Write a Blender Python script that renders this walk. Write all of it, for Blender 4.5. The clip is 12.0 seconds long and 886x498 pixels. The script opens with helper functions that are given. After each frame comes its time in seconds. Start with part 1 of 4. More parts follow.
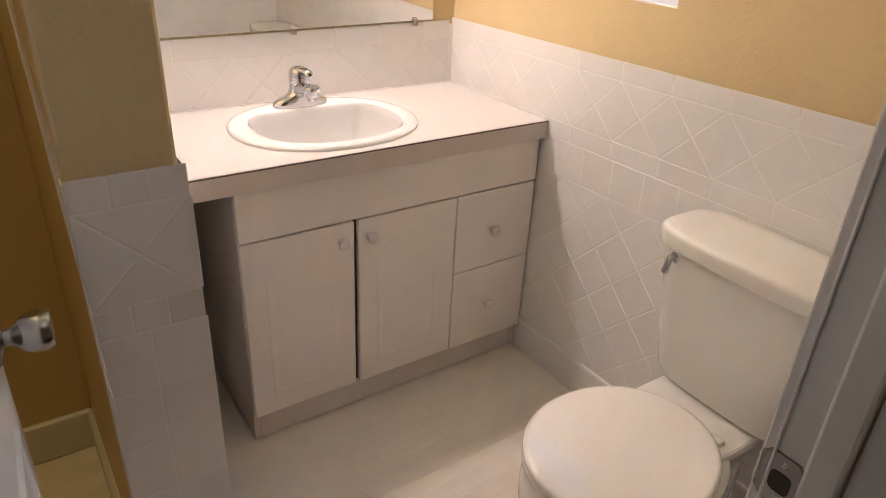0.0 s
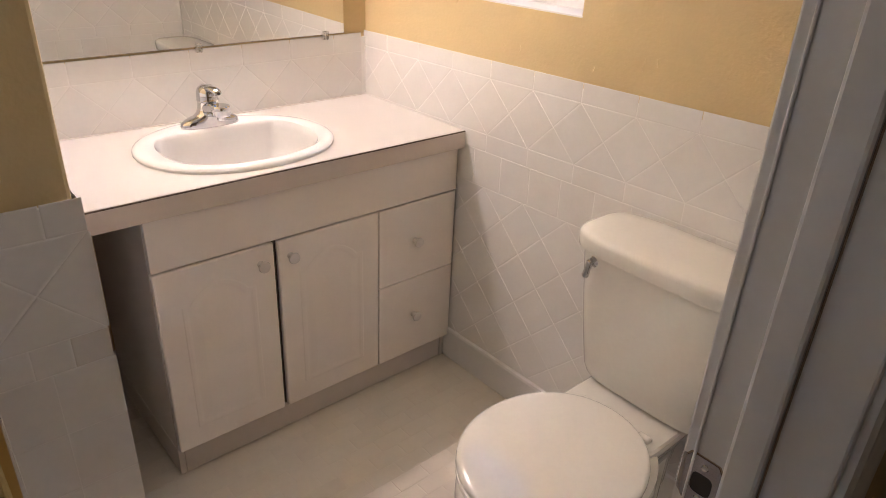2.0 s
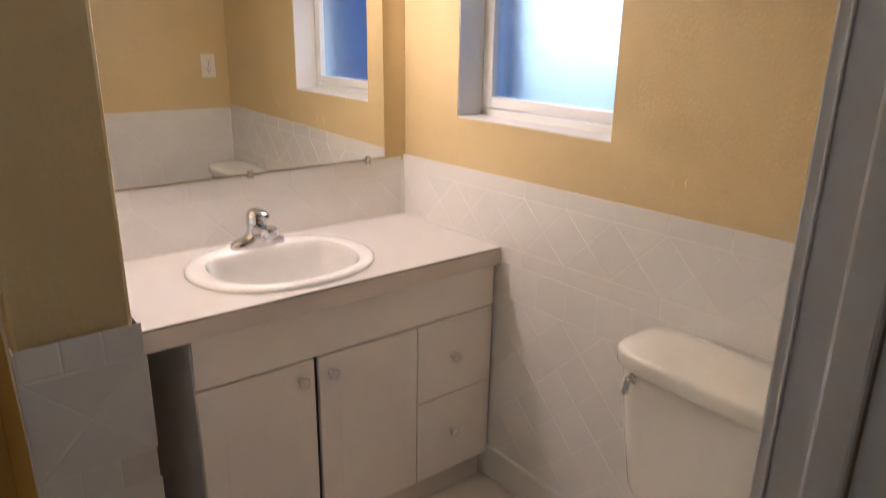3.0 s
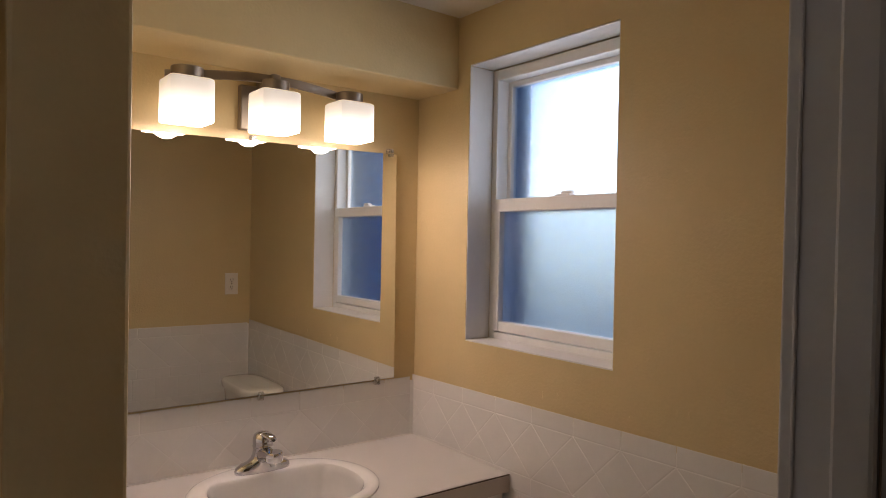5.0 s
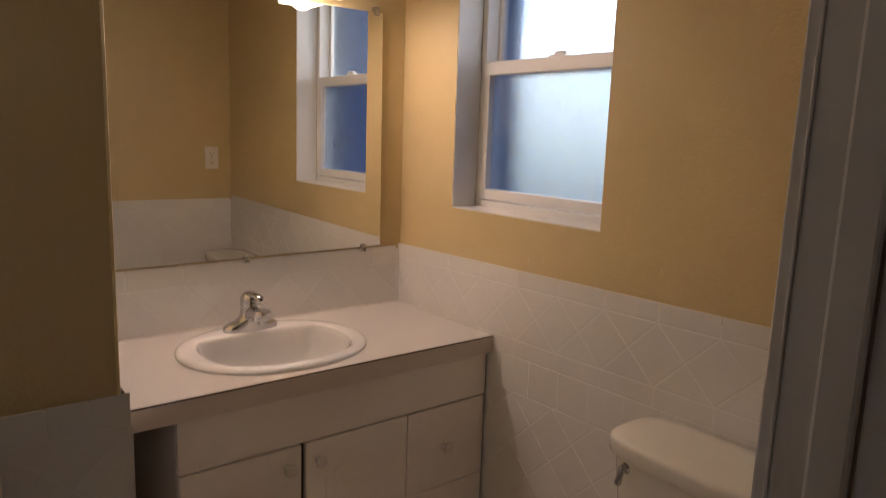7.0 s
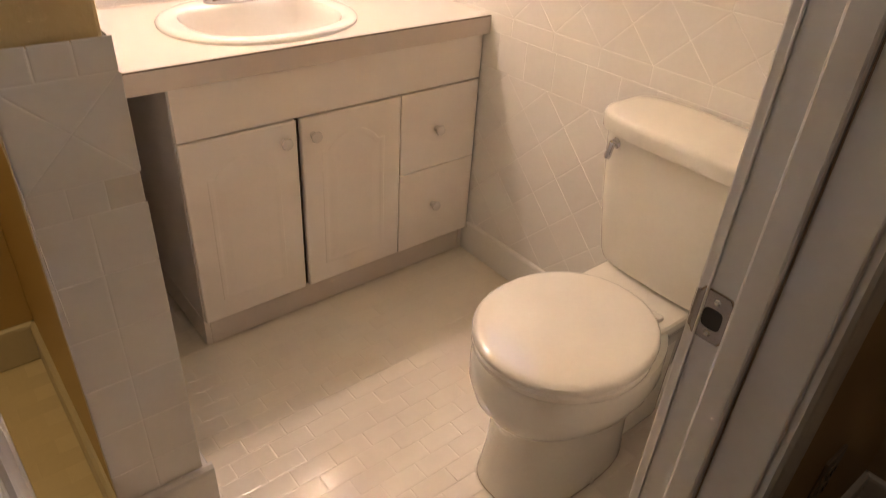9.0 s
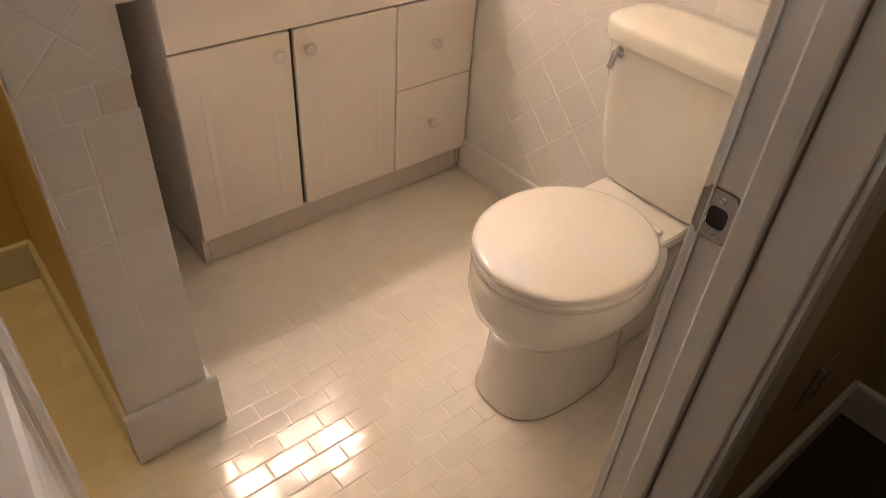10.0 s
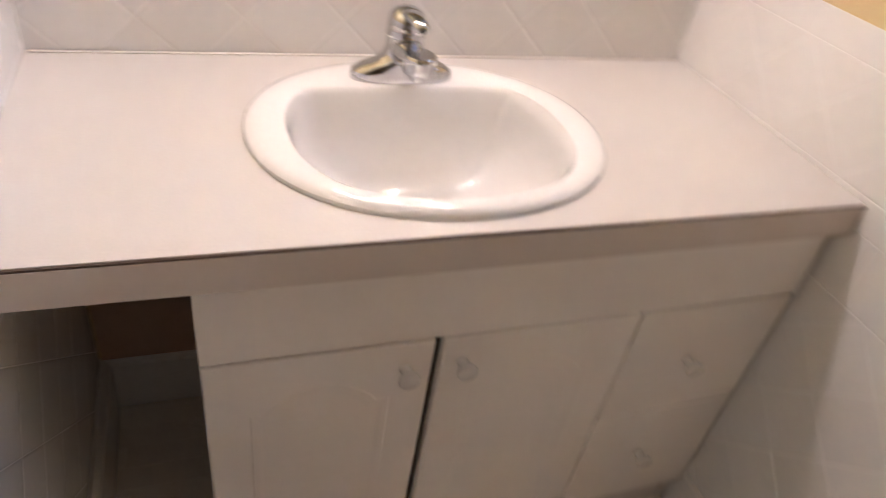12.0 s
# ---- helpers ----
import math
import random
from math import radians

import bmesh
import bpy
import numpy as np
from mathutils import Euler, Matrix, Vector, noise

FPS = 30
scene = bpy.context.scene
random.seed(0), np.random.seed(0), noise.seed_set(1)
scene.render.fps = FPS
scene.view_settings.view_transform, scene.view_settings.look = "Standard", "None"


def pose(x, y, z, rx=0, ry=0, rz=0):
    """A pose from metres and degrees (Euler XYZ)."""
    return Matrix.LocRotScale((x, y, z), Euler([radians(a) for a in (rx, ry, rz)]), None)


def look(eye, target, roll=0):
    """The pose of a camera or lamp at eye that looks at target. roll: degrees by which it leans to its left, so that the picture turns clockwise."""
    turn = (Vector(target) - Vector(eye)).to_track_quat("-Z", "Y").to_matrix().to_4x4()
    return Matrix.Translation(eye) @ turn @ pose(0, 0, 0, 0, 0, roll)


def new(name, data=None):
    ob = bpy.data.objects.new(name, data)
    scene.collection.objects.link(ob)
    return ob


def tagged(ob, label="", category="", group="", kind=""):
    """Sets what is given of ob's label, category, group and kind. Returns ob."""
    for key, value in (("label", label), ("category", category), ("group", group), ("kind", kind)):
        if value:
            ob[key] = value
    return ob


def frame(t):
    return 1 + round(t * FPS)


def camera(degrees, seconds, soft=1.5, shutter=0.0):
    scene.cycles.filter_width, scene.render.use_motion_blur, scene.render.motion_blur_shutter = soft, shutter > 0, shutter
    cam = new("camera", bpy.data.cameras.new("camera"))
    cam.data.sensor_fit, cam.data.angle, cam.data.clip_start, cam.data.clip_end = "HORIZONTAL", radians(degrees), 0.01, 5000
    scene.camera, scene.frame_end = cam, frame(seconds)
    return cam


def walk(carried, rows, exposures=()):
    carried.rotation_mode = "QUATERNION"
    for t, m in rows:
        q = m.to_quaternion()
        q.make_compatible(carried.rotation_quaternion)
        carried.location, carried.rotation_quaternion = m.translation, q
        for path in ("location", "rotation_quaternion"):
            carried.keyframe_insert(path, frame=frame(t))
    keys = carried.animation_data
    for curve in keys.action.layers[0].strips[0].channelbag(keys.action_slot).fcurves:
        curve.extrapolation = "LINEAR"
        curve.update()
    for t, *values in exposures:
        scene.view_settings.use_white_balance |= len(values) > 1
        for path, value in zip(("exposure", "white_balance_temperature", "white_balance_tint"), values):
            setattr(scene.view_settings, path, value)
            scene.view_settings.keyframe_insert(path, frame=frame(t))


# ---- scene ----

cam = camera(66.0, 12.0, soft=0.7, shutter=0.35)
PATH = [
    (0, (-1.347, -1.903, 1.364), (-0.319, -0.458, 0.439), 3.1),
    (0.5, (-1.328, -1.899, 1.367), (-0.276, -0.463, 0.457), 2.1),
    (1, (-1.31, -1.898, 1.364), (-0.195, -0.501, 0.469), 2.0),
    (1.5, (-1.314, -1.896, 1.371), (-0.143, -0.545, 0.474), 2.3),
    (2, (-1.322, -1.896, 1.375), (-0.126, -0.568, 0.477), 2.8),
    (2.5, (-1.342, -1.902, 1.384), (-0.159, -0.531, 0.534), 2.4),
    (3, (-1.342, -1.915, 1.410), (-0.159, -0.421, 0.800), 1.0),
    (3.5, (-1.352, -1.9, 1.468), (-0.148, -0.353, 1.073), 1.3),
    (3.7, (-1.351, -1.908, 1.476), (-0.143, -0.346, 1.159), 1.1),
    (5.3, (-1.358, -1.967, 1.474), (-0.154, -0.369, 1.462), 1.4),
    (5.5, (-1.363, -1.948, 1.49), (-0.144, -0.363, 1.433), 1.6),
    (6, (-1.356, -1.941, 1.450), (-0.13, -0.364, 1.311), 1.8),
    (6.5, (-1.349, -1.934, 1.421), (-0.118, -0.373, 1.206), 2.1),
    (6.7, (-1.355, -1.941, 1.397), (-0.122, -0.386, 1.15), 2.0),
    (8.3, (-1.359, -1.931, 1.361), (-0.201, -0.565, 0.471), 3.4),
    (8.5, (-1.357, -1.93, 1.343), (-0.215, -0.594, 0.39), 3.3),
    (9, (-1.367, -1.94, 1.298), (-0.273, -0.677, 0.199), 4.0),
    (9.5, (-1.367, -1.945, 1.275), (-0.312, -0.738, 0.08), 3.9),
    (10, (-1.379, -1.945, 1.264), (-0.343, -0.791, 0.001), 4.4),
    (10.5, (-1.312, -1.855, 1.235), (-0.334, -0.74, -0.108), 6.4),
    (10.7, (-1.243, -1.729, 1.229), (-0.261, -0.65, -0.139), 7.9),
    (11, (-1.121, -1.603, 1.235), (-0.137, -0.459, -0.078), 7.7),
    (11.3, (-1.049, -1.444, 1.228), (-0.091, -0.255, -0.063), 8.8),
    (11.6, (-1.004, -1.241, 1.236), (-0.038, -0.001, 0.0), 7.7),
    (12, (-0.896, -1.076, 1.260), (-0.260, 0.374, 0.044), 10.3),
]
EXPOSURES = [(0.0, 1.50, 5820, 10), (2.5, 1.43, 5760, 10), (3.7, 0.38, 5760, 10), (5.3, -0.05, 6350, 14), (6.7, -0.03, 6650, 15), (8.3, 1.04, 7150, 14),
             (9.5, 1.78, 6980, 13), (11.0, 1.75, 6600, 12), (11.5, 1.60, 6430, 15), (12.0, 1.17, 5640, 10)]
walk(cam, [(t, look(e, g, r)) for t, e, g, r in PATH], exposures=EXPOSURES)

# ---- world and lamps ----
world = bpy.data.worlds.new("sky")
scene.world = world
world.use_nodes = True
wn = world.node_tree.nodes
wl = world.node_tree.links
sky = wn.new("ShaderNodeTexSky")
sky.sky_type = "NISHITA"
sky.sun_disc = False
sky.sun_elevation = radians(35)
sky.sun_rotation = radians(48)
sky.air_density = 1.0
sky.ozone_density = 4.5
sky.dust_density = 0.3
wn["Background"].inputs["Strength"].default_value = 0.15
wl.new(sky.outputs["Color"], wn["Background"].inputs["Color"])

LAMP_X = (-0.822, -0.579, -0.338)
LAMP_Y = -0.115
BULB_WATTS = 3.1
BULB_COLOUR = (1.0, 0.785, 0.755)
SHADE_GLOW = 1.75
for lx in LAMP_X:
    bulb = bpy.data.lights.new("bulb_light", "POINT")
    bulb.energy, bulb.color, bulb.shadow_soft_size = BULB_WATTS, BULB_COLOUR, 0.045
    new("bulb_light", bulb).location = (lx, LAMP_Y, 1.793)
# fill lamp added in the hall, out of view and without a fitting
HALL_WATTS = 0.33
hall_fill = bpy.data.lights.new("hall_fill_light", "AREA")
hall_fill.energy, hall_fill.size, hall_fill.color = HALL_WATTS, 0.36, (1.0, 0.81, 0.64)
hall_fill.spread = radians(124)
new("hall_fill_light", hall_fill).matrix_world = look((-0.85, -2.22, 2.36), (-0.85, -2.22, 0))

# daylight at the upper sash, standing in for the sky's glow
window_light = bpy.data.lights.new("window_daylight", "AREA")
window_light.shape, window_light.size, window_light.size_y = "RECTANGLE", 0.45, 0.36
window_light.energy, window_light.color, window_light.spread = 1.4, (1.0, 0.95, 0.95), radians(84)
new("window_daylight", window_light).matrix_world = look((0.188, -0.598, 1.79), (-1.0, -0.598, 1.79))
# unseen fill lamp, added to brighten the recess; it has no fixture
recess_fill = bpy.data.lights.new("recess_fill_light", "AREA")
recess_fill.energy, recess_fill.size, recess_fill.color = 0.46, 0.25, (1.0, 0.68, 0.27)
recess_fill.spread = radians(84)
new("recess_fill_light", recess_fill).matrix_world = look((-1.62, -0.75, 2.17), (-1.62, -0.75, 0))


# ---- materials ----
def material(name, colour, rough=0.5, metal=0.0, spread=0.06, scale=6.0, bump=0.0, bump_scale=120.0,
             fine=0.03, fine_scale=90.0, gloss_var=0.08, coat=0.0, random_tint=0.0, island=False, stain=0.0, stain_scale=3.0,
             stain_colour=(0.3, 0.22, 0.12)):
    m = bpy.data.materials.new(name)
    m.use_nodes = True
    n, l = m.node_tree.nodes, m.node_tree.links
    b = n["Principled BSDF"]
    big = n.new("ShaderNodeTexNoise")
    big.inputs["Scale"].default_value, big.inputs["Detail"].default_value = scale, 4
    small = n.new("ShaderNodeTexNoise")
    small.inputs["Scale"].default_value, small.inputs["Detail"].default_value = fine_scale, 3
    geo = n.new("ShaderNodeNewGeometry")
    for q in (big, small):
        l.new(geo.outputs["Position"], q.inputs["Vector"])
    mul = n.new("ShaderNodeMath"); mul.operation = "MULTIPLY_ADD"
    l.new(big.outputs["Fac"], mul.inputs[0])
    mul.inputs[1].default_value, mul.inputs[2].default_value = 2 * spread, 1 - spread
    mul2 = n.new("ShaderNodeMath"); mul2.operation = "MULTIPLY_ADD"
    l.new(small.outputs["Fac"], mul2.inputs[0])
    mul2.inputs[1].default_value, mul2.inputs[2].default_value = 2 * fine, 1 - fine
    prod = n.new("ShaderNodeMath"); prod.operation = "MULTIPLY"
    l.new(mul.outputs[0], prod.inputs[0]); l.new(mul2.outputs[0], prod.inputs[1])
    last = prod.outputs[0]
    if random_tint:
        info = n.new("ShaderNodeObjectInfo")
        rm = n.new("ShaderNodeMath"); rm.operation = "MULTIPLY_ADD"
        l.new(geo.outputs["Random Per Island"] if island else info.outputs["Random"], rm.inputs[0])
        rm.inputs[1].default_value, rm.inputs[2].default_value = 2 * random_tint, 1 - random_tint
        p2 = n.new("ShaderNodeMath"); p2.operation = "MULTIPLY"
        l.new(last, p2.inputs[0]); l.new(rm.outputs[0], p2.inputs[1])
        last = p2.outputs[0]
    mix = n.new("ShaderNodeMix"); mix.data_type = "RGBA"; mix.blend_type = "MULTIPLY"
    mix.inputs["Factor"].default_value = 1.0
    mix.inputs["A"].default_value = (*colour, 1)
    l.new(last, mix.inputs["B"])
    out = mix.outputs["Result"]
    if stain:
        sn = n.new("ShaderNodeTexNoise")
        sn.inputs["Scale"].default_value, sn.inputs["Detail"].default_value = stain_scale, 6
        l.new(geo.outputs["Position"], sn.inputs["Vector"])
        ramp = n.new("ShaderNodeMapRange")
        ramp.inputs["From Min"].default_value, ramp.inputs["From Max"].default_value = 0.55, 0.78
        ramp.inputs["To Max"].default_value = stain
        l.new(sn.outputs["Fac"], ramp.inputs["Value"])
        mx = n.new("ShaderNodeMix"); mx.data_type = "RGBA"
        l.new(ramp.outputs["Result"], mx.inputs["Factor"])
        l.new(out, mx.inputs["A"])
        mx.inputs["B"].default_value = (*stain_colour, 1)
        out = mx.outputs["Result"]
    l.new(out, b.inputs["Base Color"])
    rr = n.new("ShaderNodeMath"); rr.operation = "MULTIPLY_ADD"; rr.use_clamp = True
    l.new(big.outputs["Fac"], rr.inputs[0])
    rr.inputs[1].default_value, rr.inputs[2].default_value = gloss_var, rough - gloss_var / 2
    l.new(rr.outputs[0], b.inputs["Roughness"])
    b.inputs["Metallic"].default_value = metal
    b.inputs["Coat Weight"].default_value = coat
    if bump:
        bn = n.new("ShaderNodeTexNoise")
        bn.inputs["Scale"].default_value, bn.inputs["Detail"].default_value = bump_scale, 3
        l.new(geo.outputs["Position"], bn.inputs["Vector"])
        bp = n.new("ShaderNodeBump")
        bp.inputs["Strength"].default_value, bp.inputs["Distance"].default_value = bump, 0.002
        l.new(bn.outputs["Fac"], bp.inputs["Height"])
        l.new(bp.outputs["Normal"], b.inputs["Normal"])
    return m


YELLOW = material("yellow_wall_paint", (0.63, 0.49, 0.255), 0.40, bump=0.45, bump_scale=125, spread=0.05, stain=0.10, stain_scale=2.2,
                  stain_colour=(0.50, 0.36, 0.18))
CEILING = material("ceiling_paint", (0.72, 0.66, 0.55), 0.7, bump=0.5, bump_scale=150)
TILE = material("white_glazed_tile", (0.755, 0.735, 0.70), 0.11, bump=0.06, bump_scale=30, random_tint=0.018, spread=0.03, gloss_var=0.1)
FLOOR_TILE = material("floor_tile_glaze", (0.84, 0.775, 0.67), 0.13, bump=0.15, bump_scale=28, random_tint=0.02, spread=0.05, gloss_var=0.12,
                      stain=0.12, stain_scale=4, stain_colour=(0.55, 0.45, 0.33))
FLOOR_TILE_REST = material("floor_tile_glaze_rest", (0.84, 0.775, 0.67), 0.13, bump=0.15, bump_scale=28, random_tint=0.02, island=True,
                           spread=0.05, gloss_var=0.12, stain=0.12, stain_scale=4, stain_colour=(0.55, 0.45, 0.33))
GROUT = material("white_grout", (0.785, 0.765, 0.73), 0.75, bump=0.4, bump_scale=300)
FLOOR_GROUT = material("floor_grout", (0.84, 0.775, 0.675), 0.8, bump=0.4, bump_scale=300, stain=0.12, stain_colour=(0.55, 0.46, 0.35))
LAMINATE = material("cream_laminate", (0.59, 0.56, 0.52), 0.38, fine=0.05, fine_scale=260, spread=0.03)
LAMINATE_EDGE = material("laminate_edge", (0.66, 0.58, 0.51), 0.45, spread=0.04)
DARK_SEAM = material("dark_seam", (0.10, 0.065, 0.045), 0.7)
CABINET = material("cabinet_thermofoil", (0.88, 0.82, 0.755), 0.36, spread=0.05, scale=9, fine=0.02, bump=0.08, bump_scale=60)
SIDE_AND_TOE_SHADE = material("cabinet_side_and_toe_shade", (0.70, 0.63, 0.57), 0.5, spread=0.06, scale=8)
SHADOW_GAP = material("cabinet_gap_shade", (0.12, 0.10, 0.085), 0.8)
PORCELAIN = material("porcelain", (0.80, 0.775, 0.70), 0.07, spread=0.015, gloss_var=0.04, coat=0.3)
SINK_WHITE = material("sink_porcelain", (0.79, 0.775, 0.745), 0.05, spread=0.01, gloss_var=0.03, coat=0.3)
SEAT_PLASTIC = material("seat_plastic", (0.83, 0.795, 0.72), 0.10, spread=0.02, gloss_var=0.03, coat=0.3)
CHROME = material("chrome", (0.60, 0.60, 0.61), 0.07, metal=1.0, spread=0.02, gloss_var=0.06)
STEEL = material("brushed_steel", (0.48, 0.47, 0.45), 0.24, metal=1.0, spread=0.05, bump=0.1, bump_scale=400)
PLATED = material("worn_plated_steel", (0.40, 0.38, 0.385), 0.24, metal=1.0, spread=0.06, bump=0.06, bump_scale=200)
NICKEL = material("brushed_nickel", (0.36, 0.31, 0.26), 0.34, metal=1.0, spread=0.05)
TRIM = material("white_trim_paint", (0.72, 0.70, 0.67), 0.30, bump=0.2, bump_scale=45, spread=0.04, stain=0.10, stain_scale=7,
                stain_colour=(0.45, 0.38, 0.30))
DOOR_PAINT = material("white_door_paint", (0.76, 0.75, 0.73), 0.32, bump=0.15, bump_scale=60, spread=0.04)
VINYL = material("white_vinyl", (0.80, 0.79, 0.77), 0.30, spread=0.02)
KNOB_WHITE = material("white_knob", (0.74, 0.70, 0.66), 0.22, spread=0.02)
PLATE = material("outlet_plastic", (0.78, 0.75, 0.68), 0.3, spread=0.02)
DIMMED_PLATE = material("dimmed_outlet_plastic", (0.26, 0.20, 0.14), 0.3, spread=0.03)
SOCKET = material("socket_slot", (0.03, 0.026, 0.022), 0.6)
HALL_WALL = material("hall_wall_paint", (0.42, 0.31, 0.17), 0.55, bump=0.4, bump_scale=140)
HALL_FLOOR = material("dark_hall_carpet", (0.045, 0.032, 0.024), 0.9, bump=0.9, bump_scale=220, spread=0.2, fine=0.25)
CLIP = material("clear_clip", (0.92, 0.90, 0.84), 0.12, spread=0.02)
CLIP.node_tree.nodes["Principled BSDF"].inputs["Transmission Weight"].default_value = 0.9
OUTSIDE = material("outside_wall", (0.20, 0.27, 0.40), 0.8, spread=0.15, bump=0.4, bump_scale=40)
ADDED_HOUSE_BLUE = material("added_house_blue", (0.10, 0.23, 0.46), 0.7, spread=0.08, bump=0.2, bump_scale=30)
GROUND = material("outside_ground", (0.36, 0.39, 0.43), 0.9, spread=0.3, bump=0.5, bump_scale=30)
BROWN_GAP = material("brown_gap", (0.34, 0.25, 0.18), 0.7)
RUST = material("rusty_screw", (0.16, 0.08, 0.04), 0.7, metal=0.4)
CAULK = material("caulk", (0.68, 0.64, 0.58), 0.5, spread=0.08)


def mirror_material():
    m = bpy.data.materials.new("mirror_silver")
    m.use_nodes = True
    b = m.node_tree.nodes["Principled BSDF"]
    b.inputs["Base Color"].default_value = (0.80, 0.80, 0.76, 1)
    b.inputs["Metallic"].default_value, b.inputs["Roughness"].default_value = 1.0, 0.012
    return m


def frosted_glass():
    m = bpy.data.materials.new("obscure_glass")
    m.use_nodes = True
    n, l = m.node_tree.nodes, m.node_tree.links
    b = n["Principled BSDF"]
    b.inputs["Base Color"].default_value = (0.74, 0.88, 1.0, 1)
    b.inputs["Transmission Weight"].default_value = 1.0
    b.inputs["Roughness"].default_value, b.inputs["IOR"].default_value = 0.16, 1.45
    geo = n.new("ShaderNodeNewGeometry")
    v = n.new("ShaderNodeTexVoronoi"); v.inputs["Scale"].default_value = 420
    no = n.new("ShaderNodeTexNoise"); no.inputs["Scale"].default_value = 300
    l.new(geo.outputs["Position"], v.inputs["Vector"]); l.new(geo.outputs["Position"], no.inputs["Vector"])
    ad = n.new("ShaderNodeMath"); ad.operation = "ADD"
    l.new(v.outputs["Distance"], ad.inputs[0]); l.new(no.outputs["Fac"], ad.inputs[1])
    bp = n.new("ShaderNodeBump"); bp.inputs["Strength"].default_value, bp.inputs["Distance"].default_value = 0.45, 0.0012
    l.new(ad.outputs[0], bp.inputs["Height"]); l.new(bp.outputs["Normal"], b.inputs["Normal"])
    return m


def shade_material():
    m = bpy.data.materials.new("lit_opal_glass")
    m.use_nodes = True
    n, l = m.node_tree.nodes, m.node_tree.links
    b = n["Principled BSDF"]
    b.inputs["Base Color"].default_value = (0.85, 0.80, 0.70, 1)
    b.inputs["Roughness"].default_value = 0.25
    b.inputs["Emission Color"].default_value = (1.0, 0.84, 0.68, 1)
    # the bulb sits low in the opal glass, so the glow is stronger there
    geo = n.new("ShaderNodeNewGeometry")
    sep = n.new("ShaderNodeSeparateXYZ"); l.new(geo.outputs["Position"], sep.inputs[0])
    mr = n.new("ShaderNodeMapRange")
    mr.inputs["From Min"].default_value, mr.inputs["From Max"].default_value = 1.882, 1.772
    l.new(sep.outputs["Z"], mr.inputs["Value"])
    sq = n.new("ShaderNodeMath"); sq.operation = "POWER"; sq.inputs[1].default_value = 2.0
    l.new(mr.outputs["Result"], sq.inputs[0])
    gl = n.new("ShaderNodeMath"); gl.operation = "MULTIPLY_ADD"
    gl.inputs[1].default_value, gl.inputs[2].default_value = 1.85 * SHADE_GLOW, 0.26 * SHADE_GLOW
    l.new(sq.outputs[0], gl.inputs[0]); l.new(gl.outputs[0], b.inputs["Emission Strength"])
    return m


MIRROR = mirror_material()
GLASS = frosted_glass()
OPAL = shade_material()


# ---- mesh helpers ----
def to_object(name, bm, mat, parent=None, label="", smooth=False):
    me = bpy.data.meshes.new(name)
    bmesh.ops.recalc_face_normals(bm, faces=bm.faces[:])
    bm.to_mesh(me)
    bm.free()
    if smooth:
        for p in me.polygons:
            p.use_smooth = True
        try:
            me.set_sharp_from_angle(angle=radians(38))
        except AttributeError:
            pass
    me.materials.append(mat)
    ob = new(name, me)
    if parent is not None:
        ob.parent = parent
    if label:
        ob["label"] = label
    return ob


def part(name, bm, mat, parent, label="", smooth=False):
    return to_object(name, bm, mat, parent, label, smooth)


def empty(name, at=(0, 0, 0)):
    e = new(name)
    e.empty_display_size = 0.05
    e.location = at
    return e


def settle(parent):
    """Keep parts where they were modelled in world space under an Empty that stands elsewhere."""
    inv = Matrix.Translation(-parent.location)
    for c in parent.children:
        c.matrix_parent_inverse = inv
    return parent


def add_box(bm, a, b, bevel=0.0, seg=2):
    vs = [bm.verts.new((x, y, z)) for x in (a[0], b[0]) for y in (a[1], b[1]) for z in (a[2], b[2])]
    fs = [bm.faces.new([vs[i] for i in q]) for q in ((0, 1, 3, 2), (4, 6, 7, 5), (0, 4, 5, 1), (2, 3, 7, 6), (0, 2, 6, 4), (1, 5, 7, 3))]
    if bevel:
        es = list({e for f in fs for e in f.edges})
        bmesh.ops.bevel(bm, geom=es, offset=bevel, segments=seg, affect="EDGES", profile=0.5)


def box(a, b, bevel=0.0, seg=2):
    bm = bmesh.new()
    add_box(bm, a, b, bevel, seg)
    return bm


def loft(bm, rings, cap_start=True, cap_end=True):
    loops = [[bm.verts.new(p) for p in r] for r in rings]
    n = len(loops[0])
    for a, b in zip(loops, loops[1:]):
        for i in range(n):
            bm.faces.new((a[i], a[(i + 1) % n], b[(i + 1) % n], b[i]))
    if cap_start:
        bm.faces.new(loops[0][::-1])
    if cap_end:
        bm.faces.new(loops[-1])


def lathe(bm, profile, m=Matrix(), seg=32):
    """profile: (radius, height) pairs about the local z axis of m."""
    rings = [[m @ Vector((r * math.cos(2 * math.pi * i / seg), r * math.sin(2 * math.pi * i / seg), h)) for i in range(seg)] for r, h in profile]
    loft(bm, rings)


def tube(bm, points, radius, seg=14):
    """A round tube along points; radius a number or one a point."""
    pts = [Vector(p) for p in points]
    rings = []
    side = None
    for i, p in enumerate(pts):
        d = (pts[min(i + 1, len(pts) - 1)] - pts[max(i - 1, 0)]).normalized()
        if side is None:
            side = d.orthogonal().normalized()
        side = (side - d * side.dot(d)).normalized()
        up = d.cross(side)
        r = radius if isinstance(radius, (int, float)) else radius[i]
        rings.append([p + (side * math.cos(2 * math.pi * k / seg) + up * math.sin(2 * math.pi * k / seg)) * r for k in range(seg)])
    loft(bm, rings)


def setting(ob, label, category):
    return tagged(ob, label, category, kind="structure")


# ---- the shell ----
WING_L, WING_R, WING_END = -1.283, -1.128, -0.955
DOOR_L, DOOR_R = -1.447, -0.738
BACK, HALL_FACE = -1.657, -1.790
CEIL = 2.19
LEFT = -1.95
